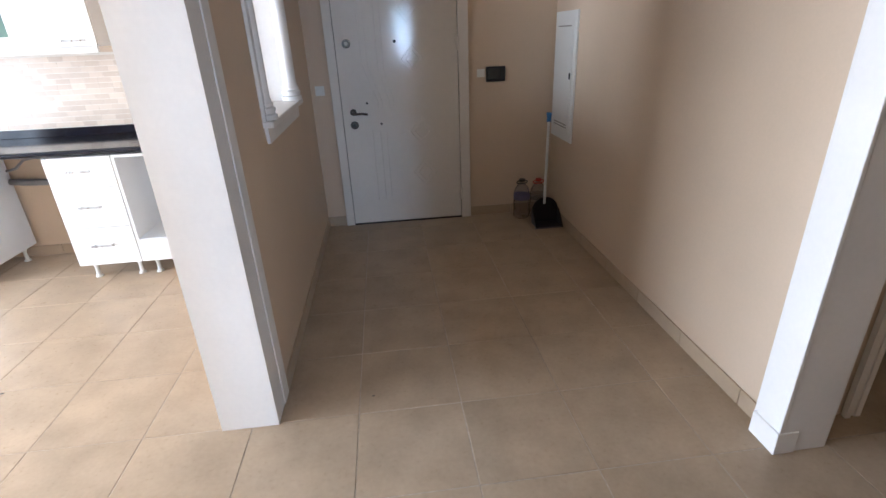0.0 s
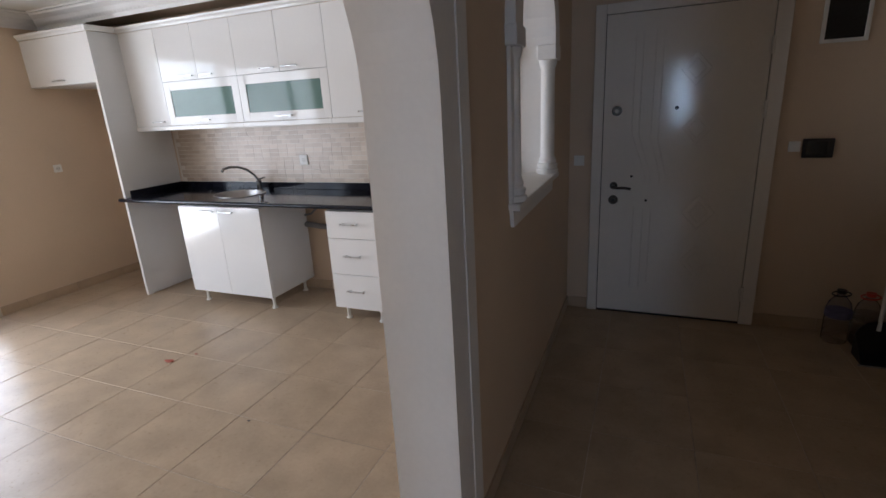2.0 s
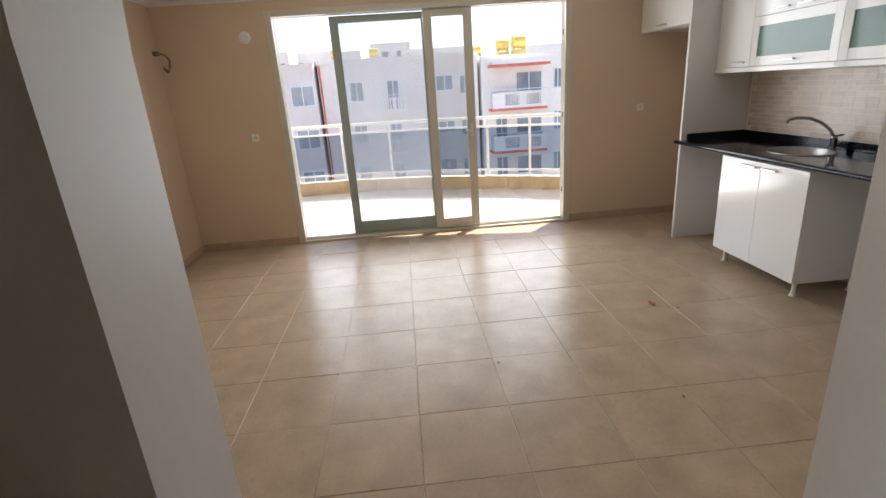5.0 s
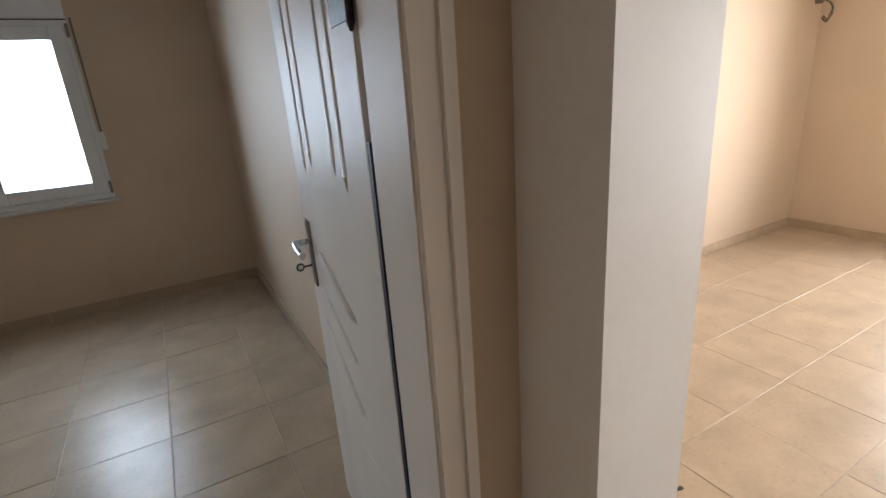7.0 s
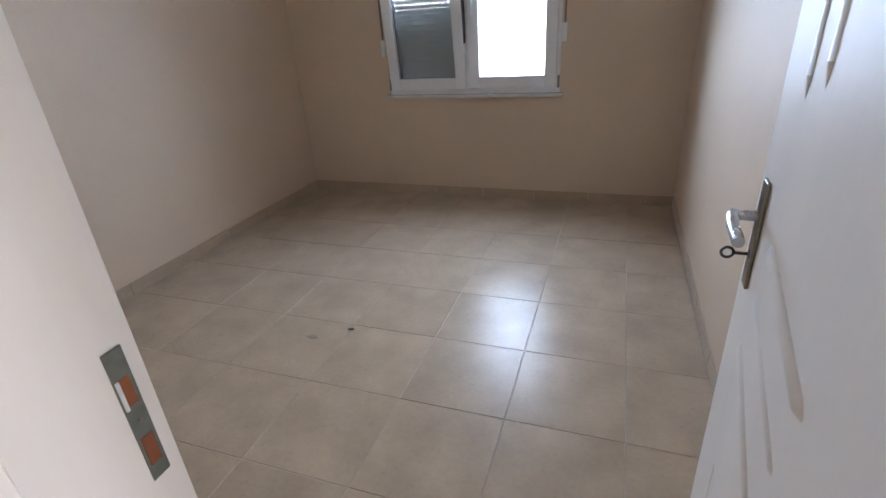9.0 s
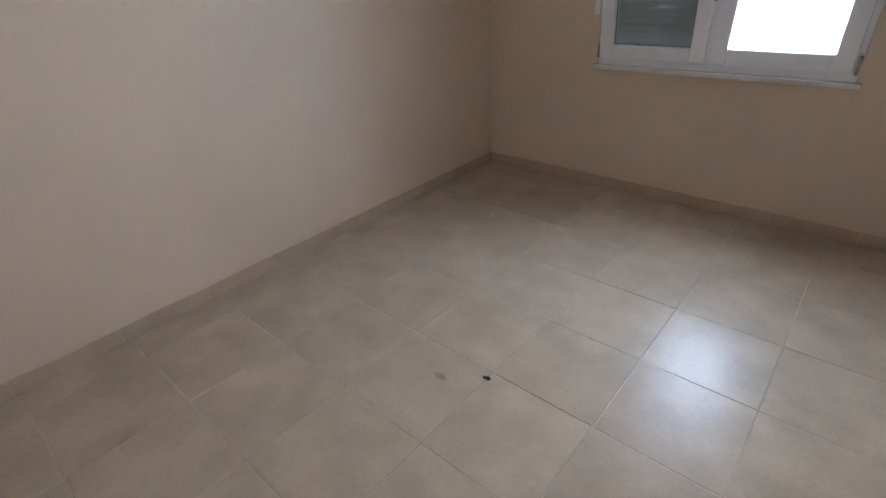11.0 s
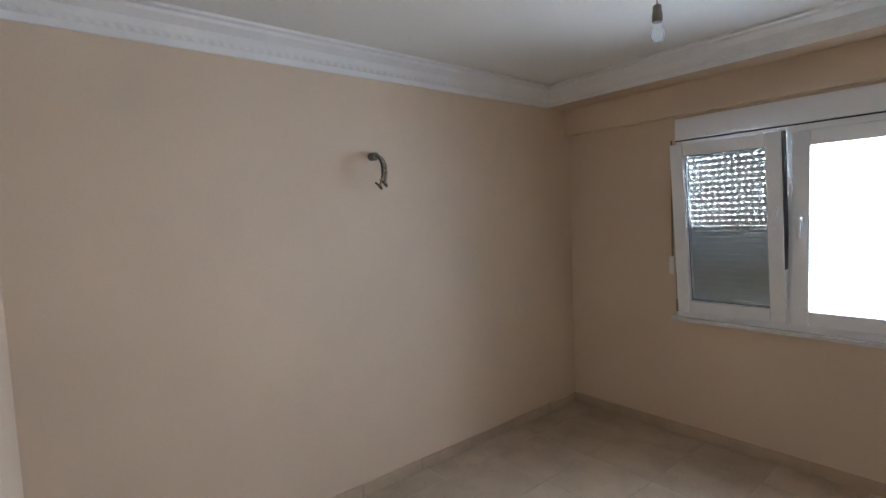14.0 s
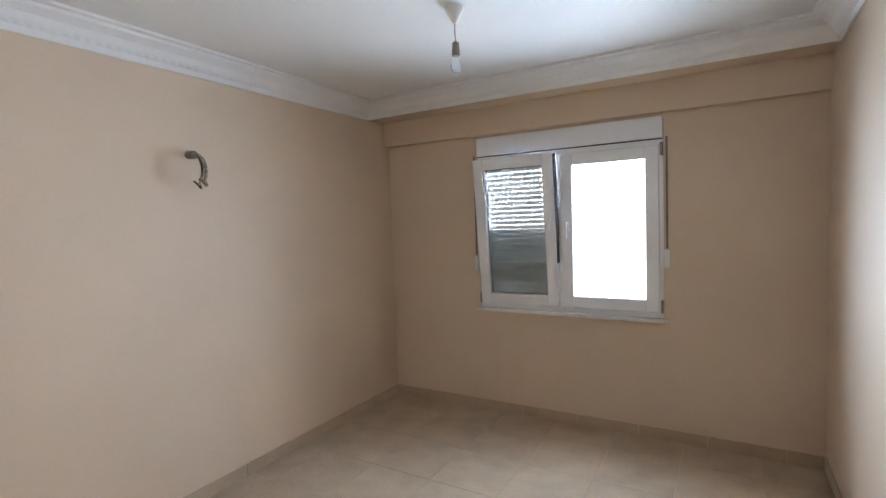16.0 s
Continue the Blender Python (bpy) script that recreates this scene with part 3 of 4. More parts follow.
def bar_handle(cx, y, cz, w, parent, upright=False):
    b = join(boxes((cx - w / 2, cx + w / 2, y - .030, y - .020, cz - .006, cz + .006), bevel=.003), boxes((cx - w / 2 + .012, cx - w / 2 + .024, y - .022, y, cz - .005, cz + .005), (cx + w / 2 - .024, cx + w / 2 - .012, y - .022, y, cz - .005, cz + .005)))
    part("handle", b, STEEL, parent, "brushed steel bar handle")


def carcass(x0, x1, y0, y1, z0, z1, parent, t=.018, front=True):
    for nm, dims in (("side_panel", (x0, x0 + t, y0, y1, z0, z1)), ("side_panel", (x1 - t, x1, y0, y1, z0, z1)), ("bottom_panel", (x0 + t, x1 - t, y0, y1, z0, z0 + t)), ("top_panel", (x0 + t, x1 - t, y0, y1, z1 - t, z1)), ("back_panel", (x0 + t, x1 - t, y1 - .008, y1, z0 + t, z1 - t))):
        part(nm, boxes(dims), CARC, parent)


def door(x0, x1, z0, z1, y, parent, name="door"):
    return part(name, boxes((x0 + .0015, x1 - .0015, y, y + .018, z0 + .0015, z1 - .0015), bevel=.0015, segs=2), LACQ, parent)


def leg(x, y, parent, z=.115):
    part("leg", turned([(.024, 0), (.024, .008), (.014, .016), (.012, z * .6), (.018, z * .8), (.022, z)], x, y, 14), WPLAS, parent, smooth=True)


# sink cabinet
sc = thing("sink_cabinet", (-2.901, 2.87, 0), "white high-gloss sink cabinet with two doors on plastic legs", "kitchen cabinet", "base cabinets")
carcass(-3.330, -2.472, KF + .019, KB - .03, .115, .862, sc)
d1 = door(-3.330, -2.901, .115, .862, KF, sc)
d2 = door(-2.901, -2.472, .115, .862, KF, sc)
bar_handle(-3.002, KF, .822, .15, d1)
bar_handle(-2.800, KF, .822, .15, d2)
for x in (-3.269, -2.533):
    for y in (KF + .075, KB - .10):
        leg(x, y, sc)
# drawers
dc = thing("drawer_cabinet", (-1.660, 2.87, 0), "white high-gloss cabinet with three drawers on plastic legs", "kitchen cabinet", "base cabinets")
carcass(-1.865, -1.455, KF + .019, KB - .03, .115, .862, dc)
for z0, z1 in ((.66, .862), (.385, .66), (.115, .385)):
    dr = door(-1.865, -1.455, z0, z1, KF, dc, "drawer_front")
    bar_handle(-1.660, KF, (z0 + z1) / 2 + .01, .15, dr)
for x in (-1.806, -1.513):
    for y in (KF + .075, KB - .10):
        leg(x, y, dc)
# oven housing, empty
oc = thing("oven_housing", (-1.150, 2.87, 0), "white empty oven housing cabinet on plastic legs", "kitchen cabinet", "base cabinets")
carcass(-1.453, -.840, KF + .004, KB - .03, .115, .862, oc)
part("shelf", boxes((-1.435, -.858, KF + .01, KB - .04, .262, .280)), CARC, oc)
part("front_panel", boxes((-1.4385, -.8415, KF - .001, KF + .003, .117, .272), bevel=.001, segs=1), LACQ, oc)
for x in (-1.392, -.90):
    for y in (KF + .075, KB - .10):
        leg(x, y, oc)
# tall side panel
sp = thing("tall_side_panel", (-3.945, 2.87, 0), "white full-height cabinet side panel beside the worktop", "cabinet panel")
part("board", boxes((-3.960, -3.935, KF, KB, 0.004, 2.266), bevel=.001, segs=1), CARC, sp)
part("edge_band", boxes((-3.961, -3.934, KF - .002, KF - .0005, .004, 2.266)), LACQ, sp)
for fy in (KF + .02, KB - .06):
    part("foot", boxes((-3.960, -3.935, fy, fy + .03, 0, .004)), WPLAS, sp)


def crown(name, x0, x1, yf, parent):
    prof = [(0, 0), (-.008, .004), (-.014, .018), (-.026, .030), (-.030, .046), (0, .046)]
    bm = prism([(yf + p, 2.266 + h) for p, h in prof], "x", x0, x1)
    part(name, bm, LACQ, parent)


# cabinet over the fridge space
fc = thing("fridge_top_cabinet", (-4.399, 2.87, 1.88), "white high-gloss cabinet over the empty fridge space", "kitchen cabinet", "wall cabinets")
carcass(-4.840, -3.962, KF + .019, KB - .002, 1.880, 2.266, fc)
fd = door(-4.840, -3.962, 1.880, 2.266, KF, fc)
bar_handle(-4.399, KF, 1.915, .15, fd)
crown("crown_moulding", -4.840, -3.905, KF, fc)
part("crown_moulding", boxes((-3.935, -3.907, KF - .03, UF - .03, 2.267, 2.312), bevel=.006), LACQ, fc)


def wall_unit(x0, x1, kind, hx, group="wall cabinets"):
    lab = {"door": "white high-gloss wall cabinet with one tall door", "glass": "white high-gloss wall cabinet with two doors over a green glass flap"}[kind]
    u = thing("wall_cabinet", ((x0 + x1) / 2, 3.0, 1.5), lab, "kitchen cabinet", group)
    carcass(x0, x1, UF + .019, KB - .002, 1.500, 2.266, u)
    if kind == "door":
        d = door(x0, x1, 1.500, 2.266, UF, u)
        bar_handle(hx, UF, 1.535, .14, d)
    else:
        m = (x0 + x1) / 2
        for a, b, h in ((x0, m, m - .105), (m, x1, m + .105)):
            d = door(a, b, 1.850, 2.266, UF, u)
            bar_handle(h, UF, 1.882, .14, d)
        fl = part("flap_door", frame_bars(x0 + .0015, x1 - .0015, 1.5015, 1.8485, UF, UF + .018, .068, bevel=.0015), LACQ, u)
        part("pane", boxes((x0 + .068, x1 - .068, UF + .006, UF + .012, 1.568, 1.782)), FROST, fl, "green frosted glass")
        bar_handle(m, UF, 1.534, .15, fl)
    part("light_rail", boxes((x0, x1, UF - .012, UF + .012, 1.462, 1.4985), bevel=.003), LACQ, u)
    crown("crown_moulding", x0, x1, UF, u)


wall_unit(-3.932, -3.521, "door", -3.632)
wall_unit(-3.521, -2.712, "glass", 0)
wall_unit(-2.712, -1.879, "glass", 0)
wall_unit(-1.879, -1.453, "door", -1.574)

# worktop
CT = .912
wt = thing("worktop", (-2.4, 2.87, .865), "black polished granite worktop with an upstand", "worktop")
SKX, SKY, SRX, SRY = -2.926, 2.85, .235, .185
n = 40
oval = [(SKX + SRX * .93 * math.cos(2 * math.pi * i / n), SKY + SRY * .93 * math.sin(2 * math.pi * i / n)) for i in range(n)]
bm = bmesh.new()
rect = []
for (px, py) in oval:
    dx, dy = px - SKX, py - SKY
    k = min((.30 / abs(dx)) if abs(dx) > 1e-6 else 9e9, (.25 / abs(dy)) if abs(dy) > 1e-6 else 9e9)
    rect.append((SKX + dx * k, SKY + dy * k))
for z in (CT, CT - .03):
    a = [bm.verts.new((*p, z)) for p in oval]
    b = [bm.verts.new((*p, z)) for p in rect]
    for i in range(n):
        bm.faces.new((a[i], a[(i + 1) % n], b[(i + 1) % n], b[i]))
x0, x1, y0, y1 = SKX - .30, SKX + .30, SKY - .25, SKY + .25
for r in ((-3.981, x0, 2.526, KB), (x1, -.835, 2.526, KB), (x0, x1, 2.526, y0), (x0, x1, y1, KB)):
    box(bm, *r, CT - .03, CT)
bmesh.ops.recalc_face_normals(bm, faces=bm.faces[:])
part("slab", bm, GRAN, wt)
part("nosing", rods(((-3.981, 2.526, CT - .015), (-.835, 2.526, CT - .015), .0148), n=16), GRAN, wt, smooth=True)
for sx0, sx1 in ((-3.320, -2.482), (-1.857, -.85)):
    for sy in (KF + .05, KB - .07):
        part("support", boxes((sx0, sx1, sy, sy + .02, .862, CT - .03)), DARK, wt)
part("upstand", boxes((-3.934, -.835, KB - .020, KB, CT, CT + .058), bevel=.002), GRAN, wt)
part("upstand", boxes((-3.934, -3.915, 2.60, KB - .020, CT, CT + .058), bevel=.002), GRAN, wt)
# sink
sk = thing("sink", (SKX, SKY, CT), "round-cornered steel sink set into the granite", "sink")
prof = [(1.0, .004), (.985, .007), (.93, .005), (.90, -.01), (.84, -.13), (.6, -.148), (.10, -.15)]
bm = bmesh.new()
rings = [[bm.verts.new((SKX + SRX * s * math.cos(2 * math.pi * i / n), SKY + SRY * s * math.sin(2 * math.pi * i / n), CT + h)) for i in range(n)] for s, h in [(1.0, .0)] + prof]
for lo, hi in zip(rings, rings[1:]):
    for i in range(n):
        bm.faces.new((lo[i], lo[(i + 1) % n], hi[(i + 1) % n], hi[i]))
bm.faces.new(rings[-1])
bmesh.ops.recalc_face_normals(bm, faces=bm.faces[:])
part("bowl", bm, BOWL, sk, smooth=True)
part("drain", rods(((SKX, SKY, CT - .149), (SKX, SKY, CT - .145), .032), n=20), CHROME, sk)
# tap
DARKCH = material("dark_chrome", (.40, .40, .41), .14, 1.0, vary=.1, bump=0)
fa = thing("kitchen_tap", (-2.886, 3.05, CT), "chrome swan-neck kitchen tap with a side lever", "tap")
part("base", turned([(.027, CT), (.027, CT + .008), (.021, CT + .014), (.020, CT + .070), (.023, CT + .078), (.021, CT + .095), (.010, CT + .10)], -2.886, 3.05, 20), DARKCH, fa, smooth=True)
part("spout", tube([(-2.886, 3.048, CT + .085), (-2.898, 3.02, CT + .14), (-2.921, 2.97, CT + .19), (-2.951, 2.905, CT + .222), (-2.982, 2.84, CT + .228), (-3.005, 2.795, CT + .218), (-3.012, 2.78, CT + .195)], .0115, 12), DARKCH, fa, smooth=True)
part("lever", tube([(-2.886, 3.05, CT + .095), (-2.845, 3.04, CT + .105), (-2.785, 3.02, CT + .118)], .007, 8), DARKCH, fa, smooth=True)
# plumbing in the gap under the worktop
for z, r, lab in ((.770, .012, "thin grey water pipe under the worktop"), (.590, .024, "grey drain pipe along the wall")):
    pp = thing("pipe", (-2.169, KB - .06, z), lab, "pipe", "pipes under the worktop")
    part("run", tube([(-2.469, KB - .05, z + .02), (-2.321, KB - .05, z + (.012 if r < .02 else .006)), (-2.1, KB - .05, z), (-1.868, KB - .05, z - .005)], r, 12), GREYP, pp, smooth=True)
    if r < .02:
        part("branch", tube([(-2.469, KB - .05, .690), (-2.40, KB - .05, .705), (-2.33, KB - .05, .762), (-2.27, KB - .05, z + .006)], .009, 10), GREYP, pp, smooth=True)
    part("clip", boxes((-2.129, -2.109, KB - .05 - r - .004, KB, z - r - .004, z + r + .004), bevel=.002), BLACKP, pp)


def socket(x, y, z, nx, ny, label, kind="socket", w=.041):
    """A small wall plate; its front looks along nx, ny."""
    t = thing("wall_socket" if kind == "socket" else "light_switch", (x, y, z), label, "socket" if kind == "socket" else "light switch", "wall plates")
    s = abs(nx)

    def slab(o0, o1, h, g=0.0, v=0.0):
        a, b = sorted((o0, o1))
        if s:
            lo, hi = sorted((x + nx * a, x + nx * b))
            return boxes((lo, hi, y - h + g, y + h + g, z - h + v, z + h + v), bevel=.002)
        lo, hi = sorted((y + ny * a, y + ny * b))
        return boxes((x - h + g, x + h + g, lo, hi, z - h + v, z + h + v), bevel=.002)
    part("plate", slab(0, .009, w), WPLAS, t)
    if kind == "socket":
        o = Vector((x, y, z))
        nn = Vector((nx, ny, 0))
        # Raised discs; the shade of well and pin holes is in their darker colours.
        well = part("well", rods((o + nn * .0092, o + nn * .011, .019), n=20), SWELL, t)
        sd = Vector((-ny, nx, 0))
        part("pin_hole", rods((o + nn * .011 + sd * .009, o + nn * .0118 + sd * .009, .0024), n=8), BLACKP, well)
        part("pin_hole", rods((o + nn * .011 - sd * .009, o + nn * .0118 - sd * .009, .0024), n=8), BLACKP, well)
    else:
        part("rocker", slab(.009, .013, w * .62), WPLAS, t)
    return t


socket(-2.432, KB - .007, 1.163, 0, -1, "white socket on the mosaic splashback")
socket(LX, 2.585, 1.170, 1, 0, "white socket on the beige wall of the fridge space", w=.035)
socket(LX, -1.39, 1.143, 1, 0, "white socket on the beige wall", w=.036)
vt = thing("cable_outlet_cover", (LX, -1.325, 2.065), "round white plastic cap on the wall", "cable cover")
part("disc", rods(((LX, -1.325, 2.065), (LX + .012, -1.325, 2.065), .055), n=28), WPLAS, vt)
part("rim", rods(((LX + .012, -1.325, 2.065), (LX + .017, -1.325, 2.065), .046, .036), n=28), WPLAS, vt)


# ---- foyer ----
ed = thing("entrance_door", (.44, DY, 0), "white lacquered steel entrance door with embossed lines and diamonds", "door")
ef = thing("door_frame", (.44, DY, 0), "white steel frame of the entrance door", "door frame")
ef["kind"] = "structure"
part("side_frame", boxes((-.092, -.024, DY - .040, DY + .10, 0, 2.105), bevel=.006), DOORP, ef)
part("side_frame", boxes((.909, .990, DY - .040, DY + .10, 0, 2.105), bevel=.006), DOORP, ef)
part("head_frame", boxes((-.024, .909, DY - .040, DY + .10, 2.043, 2.105), bevel=.006), DOORP, ef)
# Solid black strip in place of the shade under the leaf.
part("threshold", boxes((-.024, .909, DY - .03, DY + .12, 0, .010)), BLACKP, ef, "black strip standing in for the dark gap under the door")
EYF = 3.26
# Unseen slab added to block daylight through the gaps round the leaf.
structure("wall_leak_stop", boxes((-.091, .989, DY + .101, DY + .15, 0, 2.104)), WHITE, "unseen slab behind the entrance door that stops daylight leaking in")
lf = part("leaf", boxes((-.021, .906, EYF, EYF + .06, .014, 2.04), bevel=.004), DOORP, ed)


def ridge(pts, w=.0033, label="embossed_line"):
    bm = bmesh.new()
    for (a, b), (c, d) in zip(pts, pts[1:]):
        rod(bm, (a, EYF + .0005, b), (c, EYF + .0005, d), w, n=8)
    part(label, bm, DOORP, lf, smooth=True)


for dx in (0, .045, .12, .165):
    ridge([(.16 + dx, 1.93), (.16 + dx, 1.30 - dx * .3), (.26 + dx * .75, 1.02), (.26 + dx * .75, .96)])
for dx in (0, .06, .11):
    ridge([(.20 + dx, .80 - dx * .25), (.20 + dx, .20 + dx * .3)])
for cx, cz, s in ((.52, 1.68, .10), (.55, 1.32, .10), (.60, .77, .115), (.61, .43, .115)):
    for k in (1, .62):
        ridge([(cx, cz + s * k), (cx + s * .85 * k, cz), (cx, cz - s * k), (cx - s * .85 * k, cz), (cx, cz + s * k)], .0032, "embossed_diamond")
for z in (1.446, .845):
    rz = part("lock_rose", rods(((.062, EYF, z), (.062, EYF - .012, z), .032, .028), n=24), LOCKM, ed, "round dark metal lock rose")
    part("cylinder", rods(((.062, EYF - .012, z), (.062, EYF - .018, z), .013), n=16), BLACKP if z < 1 else BRONZE, rz)
lr = part("handle_rose", rods(((.062, EYF, .945), (.062, EYF - .012, .945), .026, .022), n=24), LOCKM, ed)
part("lever_handle", tube([(.062, EYF - .010, .945), (.062, EYF - .045, .945), (.085, EYF - .055, .936), (.13, EYF - .055, .938), (.175, EYF - .050, .930)], .009, 10), LOCKM, lr, "dark metal lever handle", smooth=True)
part("peephole", rods(((.424, EYF, 1.450), (.424, EYF - .006, 1.450), .012), n=16), BLACKP, ed)
part("screw_cap", rods(((.175, EYF, 1.01), (.175, EYF - .004, 1.01), .009), n=12), BLACKP, ed)
part("screw_cap", rods(((.275, EYF, .845), (.275, EYF - .004, .845), .009), n=12), BLACKP, ed)
for z in (.22, 1.42, 1.78):
    part("hinge", join(rods(((.908, EYF - .012, z - .05), (.908, EYF - .012, z + .05), .010), n=12), boxes((.891, .926, EYF - .006, EYF, z - .035, z + .035))), DOORP, ed, smooth=True)

# intercom, switches, flue opening, fuse panel
ic = thing("intercom", (1.20, DY, 1.158), "black video intercom screen on the beige wall", "intercom")
part("case", boxes((1.132, 1.288, DY - .022, DY, 1.122, 1.236), bevel=.006), BLACKP, ic)
part("screen", boxes((1.150, 1.254, DY - .0235, DY - .0222, 1.140, 1.222)), material("dark_screen", (.008, .012, .016), .08, bump=0, vary=.05), ic, "dark glossy screen")
socket(1.092, DY, 1.190, 0, -1, "white light switch beside the intercom", "switch", .031)
socket(-.178, DY, 1.117, 0, -1, "white light switch beside the entrance door", "switch", .036)
vn = thing("wall_niche", (1.236, DY, 1.75), "white frame round a dark sheet that stands in for a wall opening", "wall opening")
part("frame", frame_bars(1.137, 1.360, 1.766, 2.058, DY - .014, DY, .020, bevel=.002), WPLAS, vn)
# Flat sheet on the wall; the opening's inner shade is its near-black colour.
part("dark_pane", boxes((1.157, 1.340, DY - .006, DY, 1.786, 2.038)), DARK, vn)
fp = thing("fuse_panel", (FX, 3.05, 1.12), "white metal fuse panel cover on the foyer wall", "fuse panel")
part("frame", boxes((FX - .014, FX, 2.805, 3.255, .686, 1.606), bevel=.003), WPLAS, fp)
pd = part("panel_door", boxes((FX - .021, FX - .014, 2.858, 3.205, .750, 1.545), bevel=.003), WPLAS, fp)
for z in (1.505, .79, .81):
    part("slot", boxes((FX - .0225, FX - .0205, 2.893, 3.163, z - .004, z + .004)), BRONZE, pd)
part("latch", boxes((FX - .028, FX - .021, 2.868, 2.888, 1.145, 1.19), bevel=.002), BLACKP, pd, "black latch")

# bottles and dustpan in the corner
for bx, by, mt, lab in ((1.415, 3.150, BLACKP, "large empty clear water bottle with a dark cap"), (1.552, 3.130, REDP, "large empty clear water bottle with a red cap")):
    bt = thing("water_bottle", (bx, by, 0), lab, "bottle", "bottles in the corner")
    part("body", turned([(.060, 0), (.068, .012), (.068, .06), (.064, .066), (.068, .072), (.068, .10), (.064, .106), (.068, .112), (.068, .15), (.064, .156), (.068, .162), (.068, .21), (.055, .26), (.030, .295), (.022, .30), (.022, .318)], bx, by, 20), BOTTLE, bt, smooth=True)
    cp = part("cap", rods(((bx, by, .318), (bx, by, .338), .025), n=18), mt, bt)
    part("carry_ring", tube([(bx + .045 * math.cos(a), by + .045 * math.sin(a), .312 + .006 * math.cos(a)) for a in [2 * math.pi * i / 14 for i in range(15)]], .005, 6), mt, cp)
    part("label_band", turned([(.0665, .165), (.069, .166), (.069, .208), (.0665, .209)], bx, by, 20), BOTTLE if mt is REDP else material("bottle_label", (.22, .20, .36), .5, vary=.5, fine=30), bt)
dp = thing("dustpan", (1.555, 2.93, 0), "black long-handled dustpan with a white handle and blue grip", "dustpan")
n = 12
bm = prism([(1.445, .0), (1.665, .0), (1.668, .10)] + [(1.555 + .112 * math.cos(math.pi * i / n), .10 + .115 * math.sin(math.pi * i / n)) for i in range(1, n)] + [(1.442, .10)], "y", 2.990, 3.0)
part("back_plate", bm, BLACKP, dp)
part("tray", boxes((1.443, 1.667, 2.835, 2.995, 0, .006), bevel=.001, segs=1), BLACKP, dp)
for sx in (1.442, 1.662):
    part("side_wall", prism([(2.84, .0), (2.995, .0), (2.995, .12), (2.97, .12)], "x", sx, sx + .006), BLACKP, dp)
part("lip", boxes((1.424, 1.646, 2.828, 2.838, .0, .008), bevel=.002), GREYP, dp, "worn grey front lip")
part("handle", rods(((1.545, 2.985, .16), (1.590, 3.10, .84), .011), n=12), WPLAS, dp, "white handle")
part("grip", join(rods(((1.588, 3.095, .81), (1.594, 3.11, .88), .018), n=12), boxes((1.565, 1.60, 3.06, 3.10, .862, .885), bevel=.006)), BLUEP, dp, "blue plastic grip", smooth=True)

dp.location.x += .018

# arched hatch surround: sill, columns and arch moulding on both faces of the wall
ht = thing("hatch_surround", (-.356, 2.11, AZ), "white plaster hatch surround with turned columns and a sill", "hatch surround")
part("sill", boxes((WX0 - .05, WX1 + .048, AY0 - .085, AY1 + .085, AZ - .030, AZ), bevel=.006), WHITE, ht)
for sx, o in ((WX1, 1), (WX0, -1)):
    lo, hi = sorted((sx, sx + o * .016))
    part("apron", prism([(AY0 - .072, AZ - .030), (AY0 - .056, AZ - .104), (AY1 + .056, AZ - .104), (AY1 + .072, AZ - .030)], "x", lo, hi), WHITE, ht)
    for cy, s in ((AY0 - .004, -1), (AY1 + .004, 1)):
        x = sx - o * .004
        y0, y1 = sorted((cy + s * .078, cy - s * .004))
        part("pilaster", boxes((lo, hi, y0, y1, AZ, 1.752), bevel=.003), WHITE, ht)
        part("column", turned([(.060, AZ), (.060, AZ + .022), (.050, AZ + .028), (.056, AZ + .042), (.056, AZ + .052), (.045, AZ + .060), (.049, AZ + .072), (.043, AZ + .082), (.038, AZ + .10), (.036, 1.70), (.042, 1.715), (.046, 1.73), (.046, 1.745)], x, cy, 20), WHITE, ht, smooth=True)
        part("impost", boxes((x - .050, x + .050, cy - .098, cy + .050, 1.745, 1.818) if s < 0 else (x - .050, x + .050, cy - .050, cy + .098, 1.745, 1.818), bevel=.005), WHITE, ht)
    ring_out = arch_outline(AY0 - .098, AY1 + .098, ASP, ARI + .098)
    ring_in = arch_outline(AY0 + .02, AY1 - .02, ASP, ARI - .02)
    lo, hi = sorted((sx - o * .01, sx + o * .040))
    bm = bmesh.new()
    cols = [[bm.verts.new((xx, *p)) for p in ring] for ring in (ring_out, ring_in) for xx in (lo, hi)]
    for a, b in ((0, 1), (1, 3), (3, 2), (2, 0)):
        for i in range(len(ring_out) - 1):
            bm.faces.new((cols[a][i], cols[a][i + 1], cols[b][i + 1], cols[b][i]))
    bmesh.ops.recalc_face_normals(bm, faces=bm.faces[:])
    part("arch_moulding", bm, WHITE, ht)
for y0, y1 in ((AY0, AY0 + .008), (AY1 - .008, AY1)):
    part("reveal", boxes((WX0 + .001, WX1 - .001, y0, y1, AZ, ASP)), WHITE, ht)
rb = arch_outline(AY0 + .008, AY1 - .008, ASP, ARI - .008)
bm = bmesh.new()
va = [[bm.verts.new((xx, *p)) for p in ring] for ring in (rb,) for xx in (WX0 + .001, WX1 - .001)]
for i in range(len(rb) - 1):
    bm.faces.new((va[0][i], va[0][i + 1], va[1][i + 1], va[1][i]))
part("soffit", bm, WHITE, ht)

# the other doorway off the hall
of = thing("door_frame", (2.47, .645, 0), "white painted wooden door frame of a dark room", "door frame")
of["kind"] = "structure"
part("jamb", boxes((2.055, 2.125, .586, .749, 0, 2.03)), WOODP, of)
